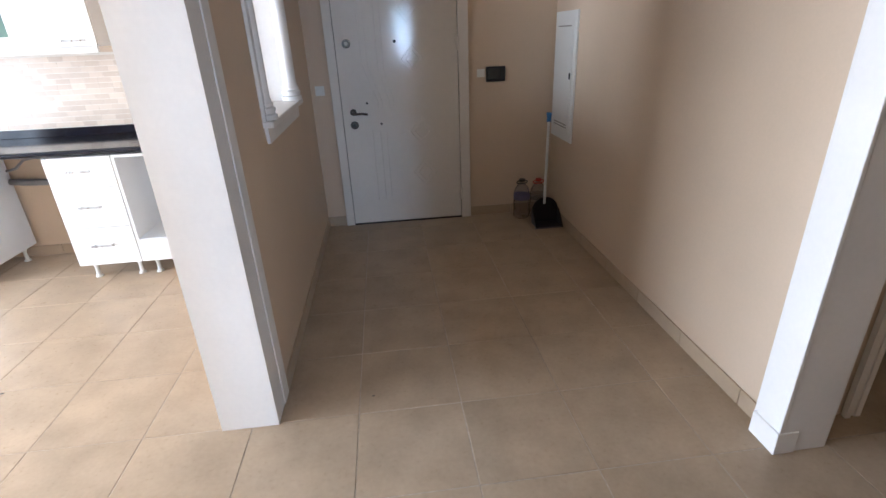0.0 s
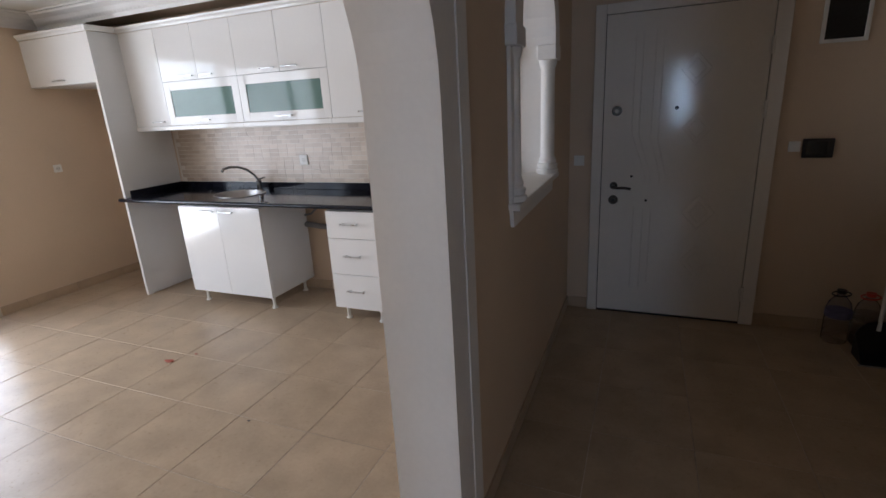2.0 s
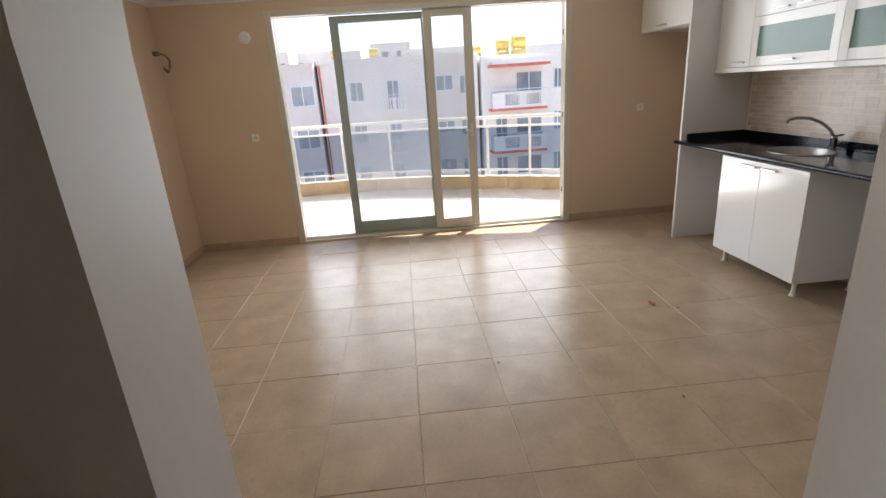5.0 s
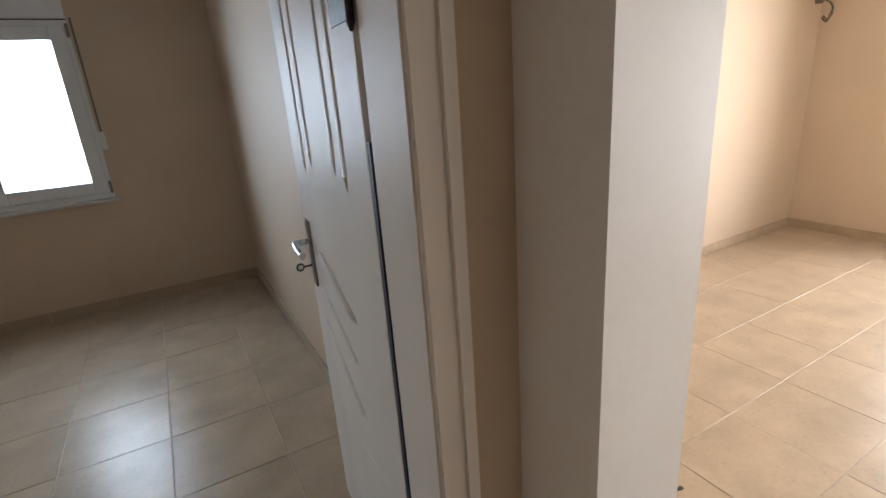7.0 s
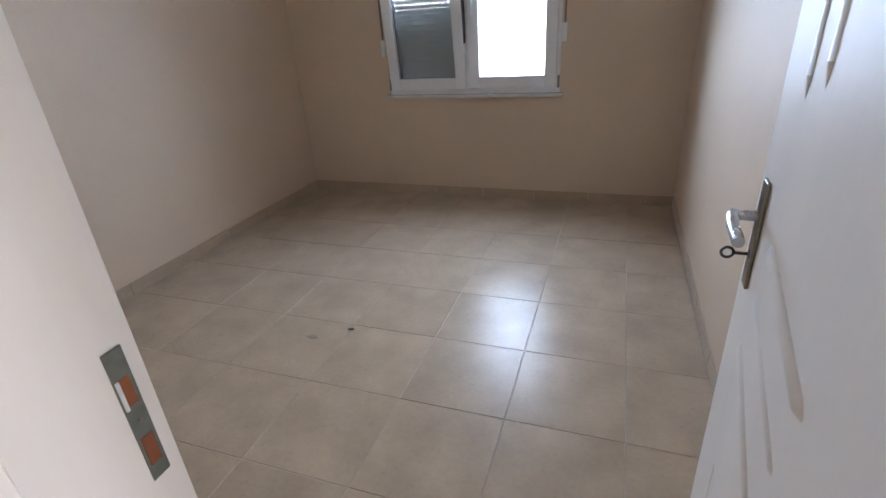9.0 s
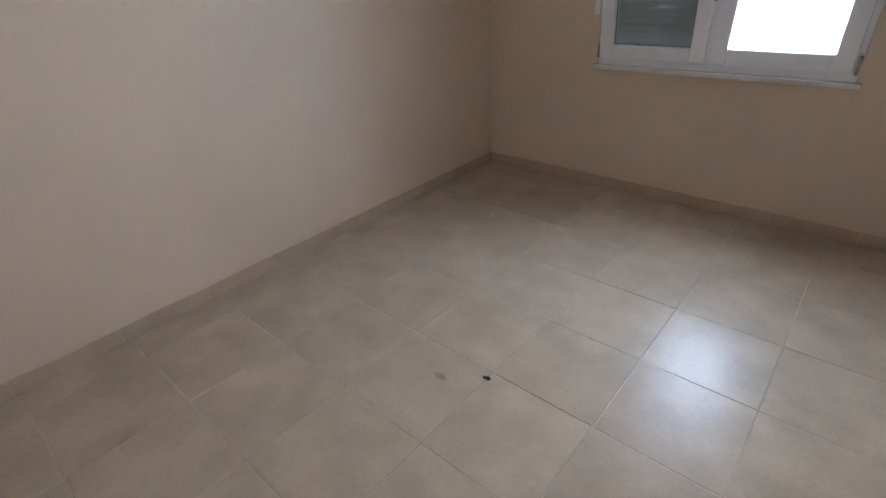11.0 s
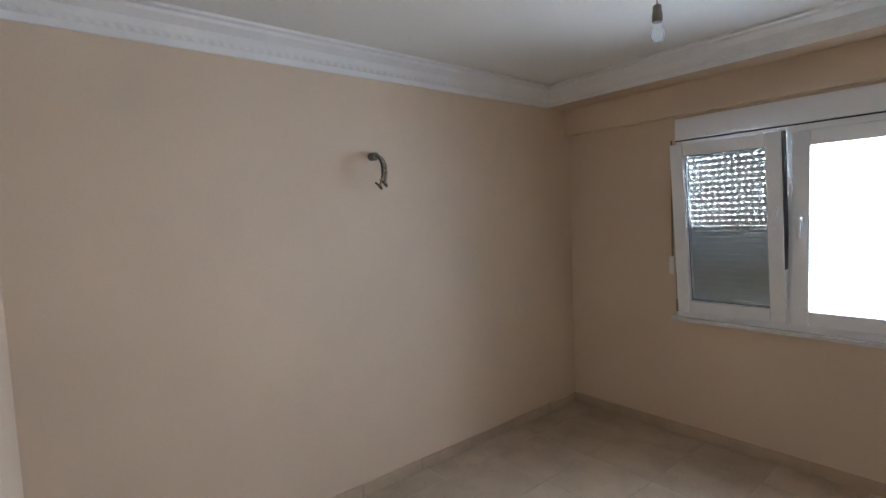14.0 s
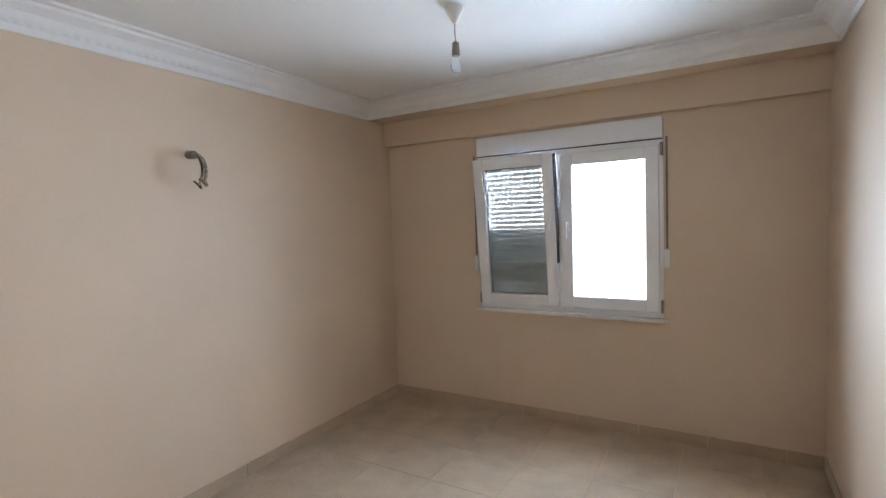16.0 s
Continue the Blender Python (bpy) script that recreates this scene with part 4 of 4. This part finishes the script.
part("jamb", boxes((2.875, 2.945, .586, .749, 0, 2.03)), WOODP, of)
part("head_jamb", boxes((2.055, 2.945, .586, .749, 2.03, 2.09)), WOODP, of)
casing("hall", 2.125, 2.875, 2.03, .586, -1, .075, WOODP, of)


# ---- terrace opening ----
sd = thing("sliding_door", (LX - .08, .36, 0), "cream aluminium sliding terrace door, partly open", "sliding door")
sd["kind"] = "structure"
fr = part("outer_frame", boxes((LX - .13, LX + .006, TY0, TY0 + .062, 0, TZ), (LX - .13, LX + .006, TY1 - .062, TY1, 0, TZ), (LX - .13, LX + .006, TY0 + .062, TY1 - .062, TZ - .055, TZ), (LX - .13, LX + .006, TY0 + .062, TY1 - .062, 0, .022), bevel=.004), CREAM, sd)
part("track", boxes((LX - .10, LX - .094, TY0 + .062, TY1 - .062, .022, .040), (LX - .045, LX - .039, TY0 + .062, TY1 - .062, .022, .040)), CREAM, fr)


def yz_frame(x0, x1, y0, y1, z0, z1, wl, wr, wb, wt):
    return boxes((x0, x1, y0, y0 + wl, z0, z1), (x0, x1, y1 - wr, y1, z0, z1), (x0, x1, y0 + wl, y1 - wr, z0, z0 + wb), (x0, x1, y0 + wl, y1 - wr, z1 - wt, z1), bevel=.004)


sa = part("sash", yz_frame(LX - .118, LX - .075, -.535, .412, .042, 2.215, .082, .06, .125, .062), GREENF, sd, "green-grey framed sash")
g = part("pane", boxes((LX - .099, LX - .093, -.453, .352, .167, 2.153)), HAZE, sa, "dusty hazy glass")
g.visible_shadow = False
sb = part("sash", yz_frame(LX - .064, LX - .022, .366, .846, .042, 2.225, .085, .086, .095, .07), CREAM, sd, "cream framed narrow sash")
g = part("pane", boxes((LX - .046, LX - .040, .451, .760, .137, 2.155)), GLASS, sb)
g.visible_shadow = False
part("handle", join(boxes((LX - .022, LX - .012, .785, .815, 1.00, 1.13), bevel=.003), boxes((LX - .012, LX + .03, .792, .808, 1.055, 1.075), bevel=.003), boxes((LX + .015, LX + .030, .730, .808, 1.056, 1.074), bevel=.004)), WPLAS, sb, "white handle")
part("bottom_guide", boxes((LX - .03, LX - .006, .38, .81, .042, .060), bevel=.004), CREAM, sb)
for z in (.35, 1.15, 1.95):
    part("lock_keep", boxes((LX - .075, LX - .05, TY1 - .066, TY1 - .062, z - .025, z + .025)), BLACKP, fr)
structure("trim_threshold", boxes((LX - .17, LX - .13, TY0, TY1, -.03, .012)), MARB)


# ---- terrace with curved kerb and railing ----
def edge_x(y):
    return -7.66 + .07 * (y + 1.66) ** 2 if y > -1.66 else -7.66


ys = [3.6 - i * .25 for i in range(35)]
outline = [(edge_x(y) - .12, y) for y in ys]
structure("floor_terrace", prism(outline + [(LX - .17, ys[-1]), (LX - .17, ys[0])], "z", -.30, -.028), GROUT, "pale sunlit terrace floor")
structure("wall_facade", boxes((LX - .30, LX - .161, DY + .16, 9, -9, 3.2), (LX - .30, LX - .161, -12, BY0 - .17, -9, 3.2)), WHITE)
slab_ys = [5.0 - i * .25 for i in range(45)]
# Unseen mass under the flat, added to keep sun off the ground behind.
structure("wall_storeys_below", boxes((LX - .16, EX + .15, BY0 - .17, DY + .16, -9.0, -.26)), WHITE, "unseen storeys of the house below, added to shade the ground")
# Unseen slab, its edge shaped to set where sunlight stops near the threshold.
structure("sun_cut_slab", prism([(-6.22 + .35 * (edge_x(y) + 6.14), y) for y in slab_ys] + [(LX - .161, slab_ys[-1]), (LX - .161, slab_ys[0])], "z", 2.79, 2.93), WHITE, "unseen slab added to limit the sun at the terrace door")
kb = new("terrace_kerb")
tagged(kb, "yellowish stone kerb along the terrace edge", kind="structure")
for a, b in zip(ys[::2], ys[2::2]):
    pa, pb = (edge_x(a), a), (edge_x(b) + (0), b - -.006)
    part("kerb_stone", prism([pa, (edge_x(b + .006), b + .006), (edge_x(b + .006) - .13, b + .006), (pa[0] - .13, a)], "z", -.028, .165), KERB, kb)
tl = new("terrace_paving")
tagged(tl, "pale square terrace tiles", kind="structure")
for i in range(6):
    for j in range(16):
        x1, y0 = LX - .172 - i * .42, -3.4 + j * .42
        x0 = max(x1 - .416, edge_x(y0 + .2) + .01)
        if x1 - x0 > .05:
            part("tile", boxes((x0, x1, y0, y0 + .416, -.027, -.020)), TERR, tl)
rl = thing("terrace_railing", (-7.3, 0, .165), "white metal terrace railing with smoked glass panels", "railing")
RAIL = material("white_railing_paint", (.80, .80, .80), .35, vary=.04, bump=0)
fine_y = [3.5 - i * .125 for i in range(64)]
for z, r in ((1.03, .026), (.90, .016), (.255, .016)):
    part("rail", tube([(edge_x(y) - .065, y, z) for y in fine_y], r, 10), RAIL, rl, smooth=True)
posts = [3.40, 2.36, 1.92, 1.34, .60, -.14, -.89, -1.66, -2.4, -3.2, -4.0]
for y in posts:
    x = edge_x(y) - .065
    ps = part("post", rods(((x, y, .165), (x, y, 1.02), .020), n=12), RAIL, rl)
    part("foot_flange", rods(((x, y, .165), (x, y, .177), .042), n=16), RAIL, ps)
for a, b in zip(posts, posts[1:]):
    m = [a + (b - a) * k / 4 for k in range(5)]
    g = bmesh.new()
    for p, q in zip(m, m[1:]):
        vs = [g.verts.new(v) for v in ((edge_x(p) - .065, p, .275), (edge_x(q) - .065, q, .275), (edge_x(q) - .065, q, .884), (edge_x(p) - .065, p, .884))]
        g.faces.new(vs)
    gl = part("glass_panel", g, TINT, rl)

# ---- the street outside ----
# Ground colour is raised so that it throws light up onto the facades.
BOUNCEG = material("light_bounce_ground", (.36, .33, .30), .9, vary=.2, scale=.4, fine=8, bump=.1)
structure("ground", boxes((-1500, 1500, -1500, 1500, -9.4, -9.0)), BOUNCEG, "unseen street and ground, made pale to bounce light")
RENDER1 = material("pale_render", (.86, .76, .70), .8, vary=.10, scale=.35, fine=4, bump=.1)
RENDER2 = material("pinkish_render", (.80, .70, .65), .8, vary=.10, scale=.3, fine=4, bump=.1)
RENDER3 = material("white_render", (.90, .83, .77), .8, vary=.08, scale=.3, fine=4, bump=.1)
REDT = material("terracotta_red_paint", (.66, .17, .12), .6, vary=.15, scale=2, bump=.05)
WGLASS = material("curtained_window_glass", (.30, .34, .38), .08, vary=.3, scale=.8, bump=0, spec=.8)
YELL = material("yellow_tank_paint", (.74, .54, .12), .5, vary=.15, scale=3, bump=0)
FS = 34.3 / 28.3


def out(y, z):
    return .094 + (y - .15) * FS, 1.487 + (z - 1.475) * FS


def facade_window(b, x, y0, y1, z0, z1):
    w = part("window", boxes((x, x + .05, y0 - .06, y0, z0 - .06, z1 + .06), (x, x + .05, y1, y1 + .06, z0 - .06, z1 + .06), (x, x + .05, y0, y1, z0 - .06, z0), (x, x + .05, y0, y1, z1, z1 + .06), (x, x + .045, (y0 + y1) / 2 - .03, (y0 + y1) / 2 + .03, z0, z1)), RAIL, b)
    part("pane", boxes((x + .005, x + .02, y0, y1, z0, z1)), WGLASS, w)
    part("sill", boxes((x, x + .12, y0 - .1, y1 + .1, z0 - .11, z0 - .062)), RAIL, w)


def balcony(b, x, y0, y1, z0, z1, red, depth=1.2):
    k = part("balcony", boxes((x, x + depth, y0, y1, z0 - .18, z0), (x + depth - .12, x + depth, y0, y0 + (y1 - y0) * .22, z0, z1), (x + depth - .12, x + depth, y1 - (y1 - y0) * .10, y1, z0, z1), (x + depth - .14, x + depth + .02, y0 - .02, y1 + .02, z1 - .10, z1 + .02), (x, x + depth - .125, y0 + .01, y0 + .12, z0 - .01, z1 - .01), (x, x + depth - .125, y1 - .12, y1 - .01, z0 - .01, z1 - .01)), RENDER3, b)
    w = y1 - y0
    part("pier", boxes((x + depth - .118, x + depth - .002, y0 + w * .50, y0 + w * .62, z0, z1 - .10)), RENDER3, k)
    part("handrail", rods(((x + depth - .06, y0, z1 + .20), (x + depth - .06, y1, z1 + .20), .025), ((x + depth - .06, y0 + w * .5, z1), (x + depth - .06, y0 + w * .5, z1 + .20), .02), n=8), RAIL, k)
    n = int(w * .68 / .17)
    for i in range(n):
        y = y0 + w * .22 + (i + .5) * w * .68 / n
        if y0 + w * .49 < y < y0 + w * .63:
            continue
        part("baluster", turned([(.035, z0), (.055, z0 + (z1 - z0) * .3), (.03, z0 + (z1 - z0) * .6), (.045, z1 - .1)], x + depth - .06, y, 8), RENDER3, k)
    if red:
        part("red_band", boxes((x + .02, x + depth + .05, y0 - .08, y1 + .08, z0 - .34, z0 - .182)), REDT, k, "terracotta red painted band")


def block(name, label, x, y0, y1, ztop, mat, depth=11, group="apartment houses"):
    b = thing(name, (x - depth / 2, (y0 + y1) / 2, -9), label, "apartment house", group)
    part("wall", boxes((x - depth, x, y0, y1, -9.0, ztop)), mat, b)
    part("parapet", boxes((x - .2, x + .12, y0 - .05, y1 + .05, ztop, ztop + .22), (x - depth, x - .2, y0 - .05, y0 + .15, ztop, ztop + .22), (x - depth, x - .2, y1 - .15, y1 + .05, ztop, ztop + .22)), mat, b)
    return b


BXF = -34.0
STO = 2.30 * FS
rb = block("apartment_house", "pale rendered apartment house with red-banded balconies", BXF, out(4.75, 0)[0], out(14.5, 0)[0], out(0, 2.75)[1], RENDER3)
for k in range(4):
    dz = -k * 2.30
    y0, z0 = out(5.15, .30 + dz)
    y1, z1 = out(8.1, .95 + dz)
    balcony(rb, BXF, y0, y1, z0, z1, True)
    if k == 0:
        part("canopy", boxes((BXF, BXF + 1.3, y0, y1 + .2, out(0, 2.42)[1], out(0, 2.55)[1])), RENDER3, rb)
        part("red_band", boxes((BXF, BXF + 1.34, y0 - .05, y1 + .25, out(0, 2.30)[1], out(0, 2.42)[1])), REDT, rb)
    for a, c, e, f in ((6.7, 8.1, 1.0, 1.97), (5.5, 6.1, .5, 1.97), (8.85, 9.25, 1.1, 2.05), (10.4, 10.8, 1.1, 2.05), (12.0, 13.0, 1.1, 2.05)):
        if k == 0 and a == 5.5:
            continue
        (ya, za), (yb, zb) = out(a, e + dz), out(c, f + dz)
        facade_window(rb, BXF, ya, yb, za, zb)
lb = block("apartment_house", "greyish pink apartment house with small balconies", BXF - .6, out(-4.2, 0)[0], out(4.6, 0)[0], out(0, 3.05)[1], RENDER1)
for k in range(4):
    dz = -k * 2.30
    for a, c, e, f in ((-2.54, -1.86, 1.05, 2.0), (-.49, .11, .5, 1.98), (2.28, 3.15, 1.33, 2.06), (3.6, 4.1, 1.1, 2.0)):
        (ya, za), (yb, zb) = out(a, e + dz), out(c, f + dz)
        facade_window(lb, BXF - .6, ya, yb, za, zb)
    (ya, za), (yb, zb) = out(-1.1, .46 + dz), out(.56, 1.09 + dz)
    balcony(lb, BXF - .6, ya, yb, za, zb, False, .9)
part("downpipe", rods(((BXF - .52, out(-4.1, 0)[0], -9), (BXF - .52, out(-4.1, 0)[0], out(0, 3.0)[1]), .055), n=10), REDT, lb, "red downpipe")
lc = block("apartment_house", "pinkish rendered apartment house with a flat roof", BXF, out(-14, 0)[0], out(-4.35, 0)[0], out(0, 2.95)[1], RENDER2)
for k in range(4):
    dz = -k * 2.30
    for a, c, e, f in ((-5.66, -4.5, 1.0, 1.97), (-8.0, -7.0, 1.0, 1.97), (-10.6, -9.6, 1.0, 1.97), (-13, -12, 1.0, 1.97)):
        (ya, za), (yb, zb) = out(a, e + dz), out(c, f + dz)
        facade_window(lc, BXF, ya, yb, za, zb)
# roof tanks
for y, x, s in ((6.45, -37, 1.0), (7.35, -36.6, 1.12), (5.0, -38, .8), (-1.2, -39, .8), (-3.4, -38, .8)):
    yy = out(y, 0)[0]
    zt = out(0, 2.75 if y > 4 else 3.05)[1]
    tk = thing("roof_water_tank", (x, yy, zt), "yellow water tank on a stand on the flat roof", "water tank", "roof water tanks")
    part("tank", rods(((x, yy - .42 * s, zt + 1.05 * s), (x, yy + .42 * s, zt + 1.05 * s), .40 * s), n=18), YELL, tk, smooth=True)
    for dx in (-.3, .3):
        for dy in (-.35, .35):
            part("stand_leg", rods(((x + dx * s, yy + dy * s, zt), (x + dx * s, yy + dy * s, zt + .8 * s), .04), n=8), GREYP, tk)
    part("lower_tank", boxes((x - .38 * s, x + .38 * s, yy - .44 * s, yy + .44 * s, zt + .1, zt + .55 * s), bevel=.05), YELL if y > 6 else RENDER3, tk)
# houses further off over the roofs
rnd = random.Random(4)
for i in range(15):
    y = -34 + i * 5.6 + rnd.uniform(-1.5, 1.5)
    x = rnd.uniform(-95, -62)
    zt = 1.5 + (-x) * rnd.uniform(.045, .085)
    b = block("apartment_house", "distant hazy white apartment house", x, y - rnd.uniform(2, 4), y + rnd.uniform(2, 4), zt, RENDER3 if i % 3 else RENDER1, 10, "distant houses")
    for r in range(2):
        for c in (-1.3, 1.3):
            w = part("window", boxes((x, x + .04, y + c - .55, y + c + .55, zt - 2.3 - 2.9 * r, zt - 1.1 - 2.9 * r)), WGLASS, b)
# Added wall that catches the sun and whitens the bedroom window's view.
structure("backdrop", boxes((-9, 13, -15.2, -15.0, -9, 12)), RENDER3, "added white wall as a bright backdrop to the bedroom window")


# ---- skirting tiles ----
def skirting(name, runs, label, h=.080, t=.010, step=.44):
    e = new(name)
    tagged(e, label, kind="structure")
    for x0, y0, x1, y1, nx, ny, ph in runs:
        a, b = Vector((x0, y0)), Vector((x1, y1))
        L = (b - a).length
        d = (b - a) / L
        cuts = [0.0] + [ph + step * k for k in range(int(L / step) + 2) if .01 < ph + step * k < L - .01] + [L]
        for s0, s1 in zip(cuts, cuts[1:]):
            p, q = a + d * (s0 + .002), a + d * (s1 - .002)
            o = Vector((nx, ny)) * t
            xs, yy = sorted((p.x, q.x, p.x + o.x, q.x + o.x)), sorted((p.y, q.y, p.y + o.y, q.y + o.y))
            part("skirting_tile", boxes((xs[0], xs[-1], yy[0], yy[-1], 0, h), bevel=.0015, segs=1), SKIRT, e)


skirting("baseboard_bedroom", [(BX1, BY1, BX1, BY0, -1, 0, .18), (BX0, BY0, BX1 - .01, BY0, 0, 1, .20), (BX0, BY1, BX0, BY0 + .01, 1, 0, .3), (DX1 + .09, BY1, BX1 - .01, BY1, 0, -1, .2)], "beige tile skirting")
skirting("baseboard_living", [(LX, LY0, WX0, LY0, 0, 1, .25), (LX, LY0 + .01, LX, TY0 - .002, 1, 0, .3), (LX, TY1 + .002, LX, LY1, 1, 0, .2), (LX + .01, LY1, WX0, LY1, 0, -1, .3), (WX0, 1.125, WX0, LY1 - .01, -1, 0, .2), (WX0, LY0 + .01, WX0, HY, -1, 0, .2)], "beige tile skirting")
skirting("baseboard_foyer", [(WX1, 1.125, WX1, DY, 1, 0, .22), (WX1 + .01, DY, -.095, DY, 0, -1, .5), (.992, DY, FX - .01, DY, 0, -1, .36), (FX, .59, FX, DY, -1, 0, .12), (WX1 + .01, HY, DX0 - .09, HY, 0, 1, .5), (DX1 + .09, HY, EX, HY, 0, 1, .3)], "beige tile skirting")

# ---- mosaic splashback ----
ms = new("splashback")
tagged(ms, "beige glass mosaic splashback", kind="structure")
GROUT2 = material("pale_mosaic_grout", (.72, .67, .60), .8, vary=.08, bump=.05)
part("backing", boxes((-3.915, -.84, KB - .0045, KB - .0002, CT + .058, 1.462)), GROUT2, ms)
rnd = random.Random(11)
MW, MH, MT = .092, .0365, .0055
rest = bmesh.new()
near = {}
row = 0
z = CT + .060
while z + MH < 1.463:
    x = -.853 - (row % 2) * MW * .5
    while x - MW > -3.915:
        w = MW if rnd.random() < .97 else MW * .5
        dims = (x - w + .0009, x - .0009, KB - MT, KB - .0016, z + .0019, z + MH - .0019)
        if -2.35 < x < -1.2 and row < 17 and len(near) < 300:
            near[(row, round(x, 4))] = dims
        else:
            box(rest, *dims)
        x -= w
    z += MH
    row += 1
bmesh.ops.recalc_face_normals(rest, faces=rest.faces[:])
tagged(part("mosaic_field", rest, MOSA, ms), kind="stuff")
shapes = {}
for dims in near.values():
    w = round(dims[1] - dims[0], 4)
    if w not in shapes:
        b = boxes((-w / 2, w / 2, -.002, .002, -MH / 2 + .0019, MH / 2 - .0019))
        me = bpy.data.meshes.new("mosaic_tile")
        b.to_mesh(me)
        b.free()
        me.materials.append(MOSA)
        shapes[w] = me
    o = new("mosaic_tile", shapes[w])
    o.location = ((dims[0] + dims[1]) / 2, KB - .0036, (dims[4] + dims[5]) / 2)
    o.parent = ms

# ---- floor tiles ----
floor_ob = bpy.data.objects["floor"]
full = {}


def tile_mesh(w, d):
    key = (round(w, 3), round(d, 3))
    if key not in full:
        c, b = .0016, bmesh.new()
        lo = [b.verts.new(p) for p in ((0, 0, -.012), (w, 0, -.012), (w, d, -.012), (0, d, -.012))]
        md = [b.verts.new(p) for p in ((0, 0, -c), (w, 0, -c), (w, d, -c), (0, d, -c))]
        hi = [b.verts.new(p) for p in ((c, c, 0), (w - c, c, 0), (w - c, d - c, 0), (c, d - c, 0))]
        for p, q in ((lo, md), (md, hi)):
            for i in range(4):
                b.faces.new((p[i], p[(i + 1) % 4], q[(i + 1) % 4], q[i]))
        b.faces.new(hi)
        me = bpy.data.meshes.new("tile")
        b.to_mesh(me)
        b.free()
        me.materials.append(TILE)
        full[key] = me
    return full[key]


def lay(gx, gy, px, py, x0, x1, y0, y1, wanted=None, joint=.0036):
    i0, i1 = math.floor((x0 - gx) / px), math.ceil((x1 - gx) / px)
    j0, j1 = math.floor((y0 - gy) / py), math.ceil((y1 - gy) / py)
    for i in range(i0, i1):
        for j in range(j0, j1):
            a, b = max(x0, gx + i * px + joint / 2), min(x1, gx + (i + 1) * px - joint / 2)
            c, d = max(y0, gy + j * py + joint / 2), min(y1, gy + (j + 1) * py - joint / 2)
            if b - a < .01 or d - c < .01 or (wanted and not wanted((a + b) / 2, (c + d) / 2)):
                continue
            o = new("tile", tile_mesh(b - a, d - c))
            o.location = (a, c, random.uniform(-.0004, .0004))
            o.rotation_euler = (random.uniform(-.0016, .0016), random.uniform(-.0016, .0016), 0)
            o.parent = floor_ob


GX, GY, PX, PY = -2.580, .042, .4450, .4365
lay(GX, GY, PX, PY, LX - .02, GX + 5 * PX, LY0 - .02, LY1 + .02)
lay(GX, GY, PX, PY, GX + 5 * PX, EX, -.60, DY + .03, lambda x, y: x < FX + .2 or y < 1.6)
lay(.522, -2.190, .4455, .4465, BX0 - .02, BX1 + .02, BY0 - .02, -.601)

# ---- litter on the floors ----
SCRAP = material("faded_red_plastic", (.42, .10, .06), .5, vary=.2, bump=0)
SMUDGE = material("dirt_smudge", (.38, .30, .23), .5, vary=.3, fine=50)
for x, y, s, mt, lab in ((-2.619, 1.680, .024, SCRAP, "small red plastic scrap on the tiles"), (-2.52, 1.81, .010, SCRAP, "small red plastic scrap on the tiles"), (1.58, -2.04, .020, SMUDGE, "faint dark smudge on the bedroom tiles"), (1.419, -2.149, .013, BLACKP, "dark crumb of dirt on the bedroom tiles"), (-2.079, .508, .008, BLACKP, "dark crumb of dirt on the tiles"), (.15, 1.02, .005, BLACKP, "dark crumb of dirt on the tiles"), (-1.13, -.69, .011, BLACKP, "dark crumb of dirt on the tiles"), (-1.61, 1.33, .007, BLACKP, "dark crumb of dirt on the tiles")):
    bm = bmesh.new()
    bmesh.ops.create_icosphere(bm, subdivisions=2, radius=s)
    rr = random.Random(int(x * 1000))
    for v in bm.verts:
        v.co = Vector((v.co.x * 1.5, v.co.y * .8, (v.co.z + s) * (.03 if mt is SMUDGE else .18))) * rr.uniform(.8, 1.2)
    lt = make("litter_scrap", bm, mt)
    lt.location = (x, y, 0)
    tagged(lt, lab, "litter")
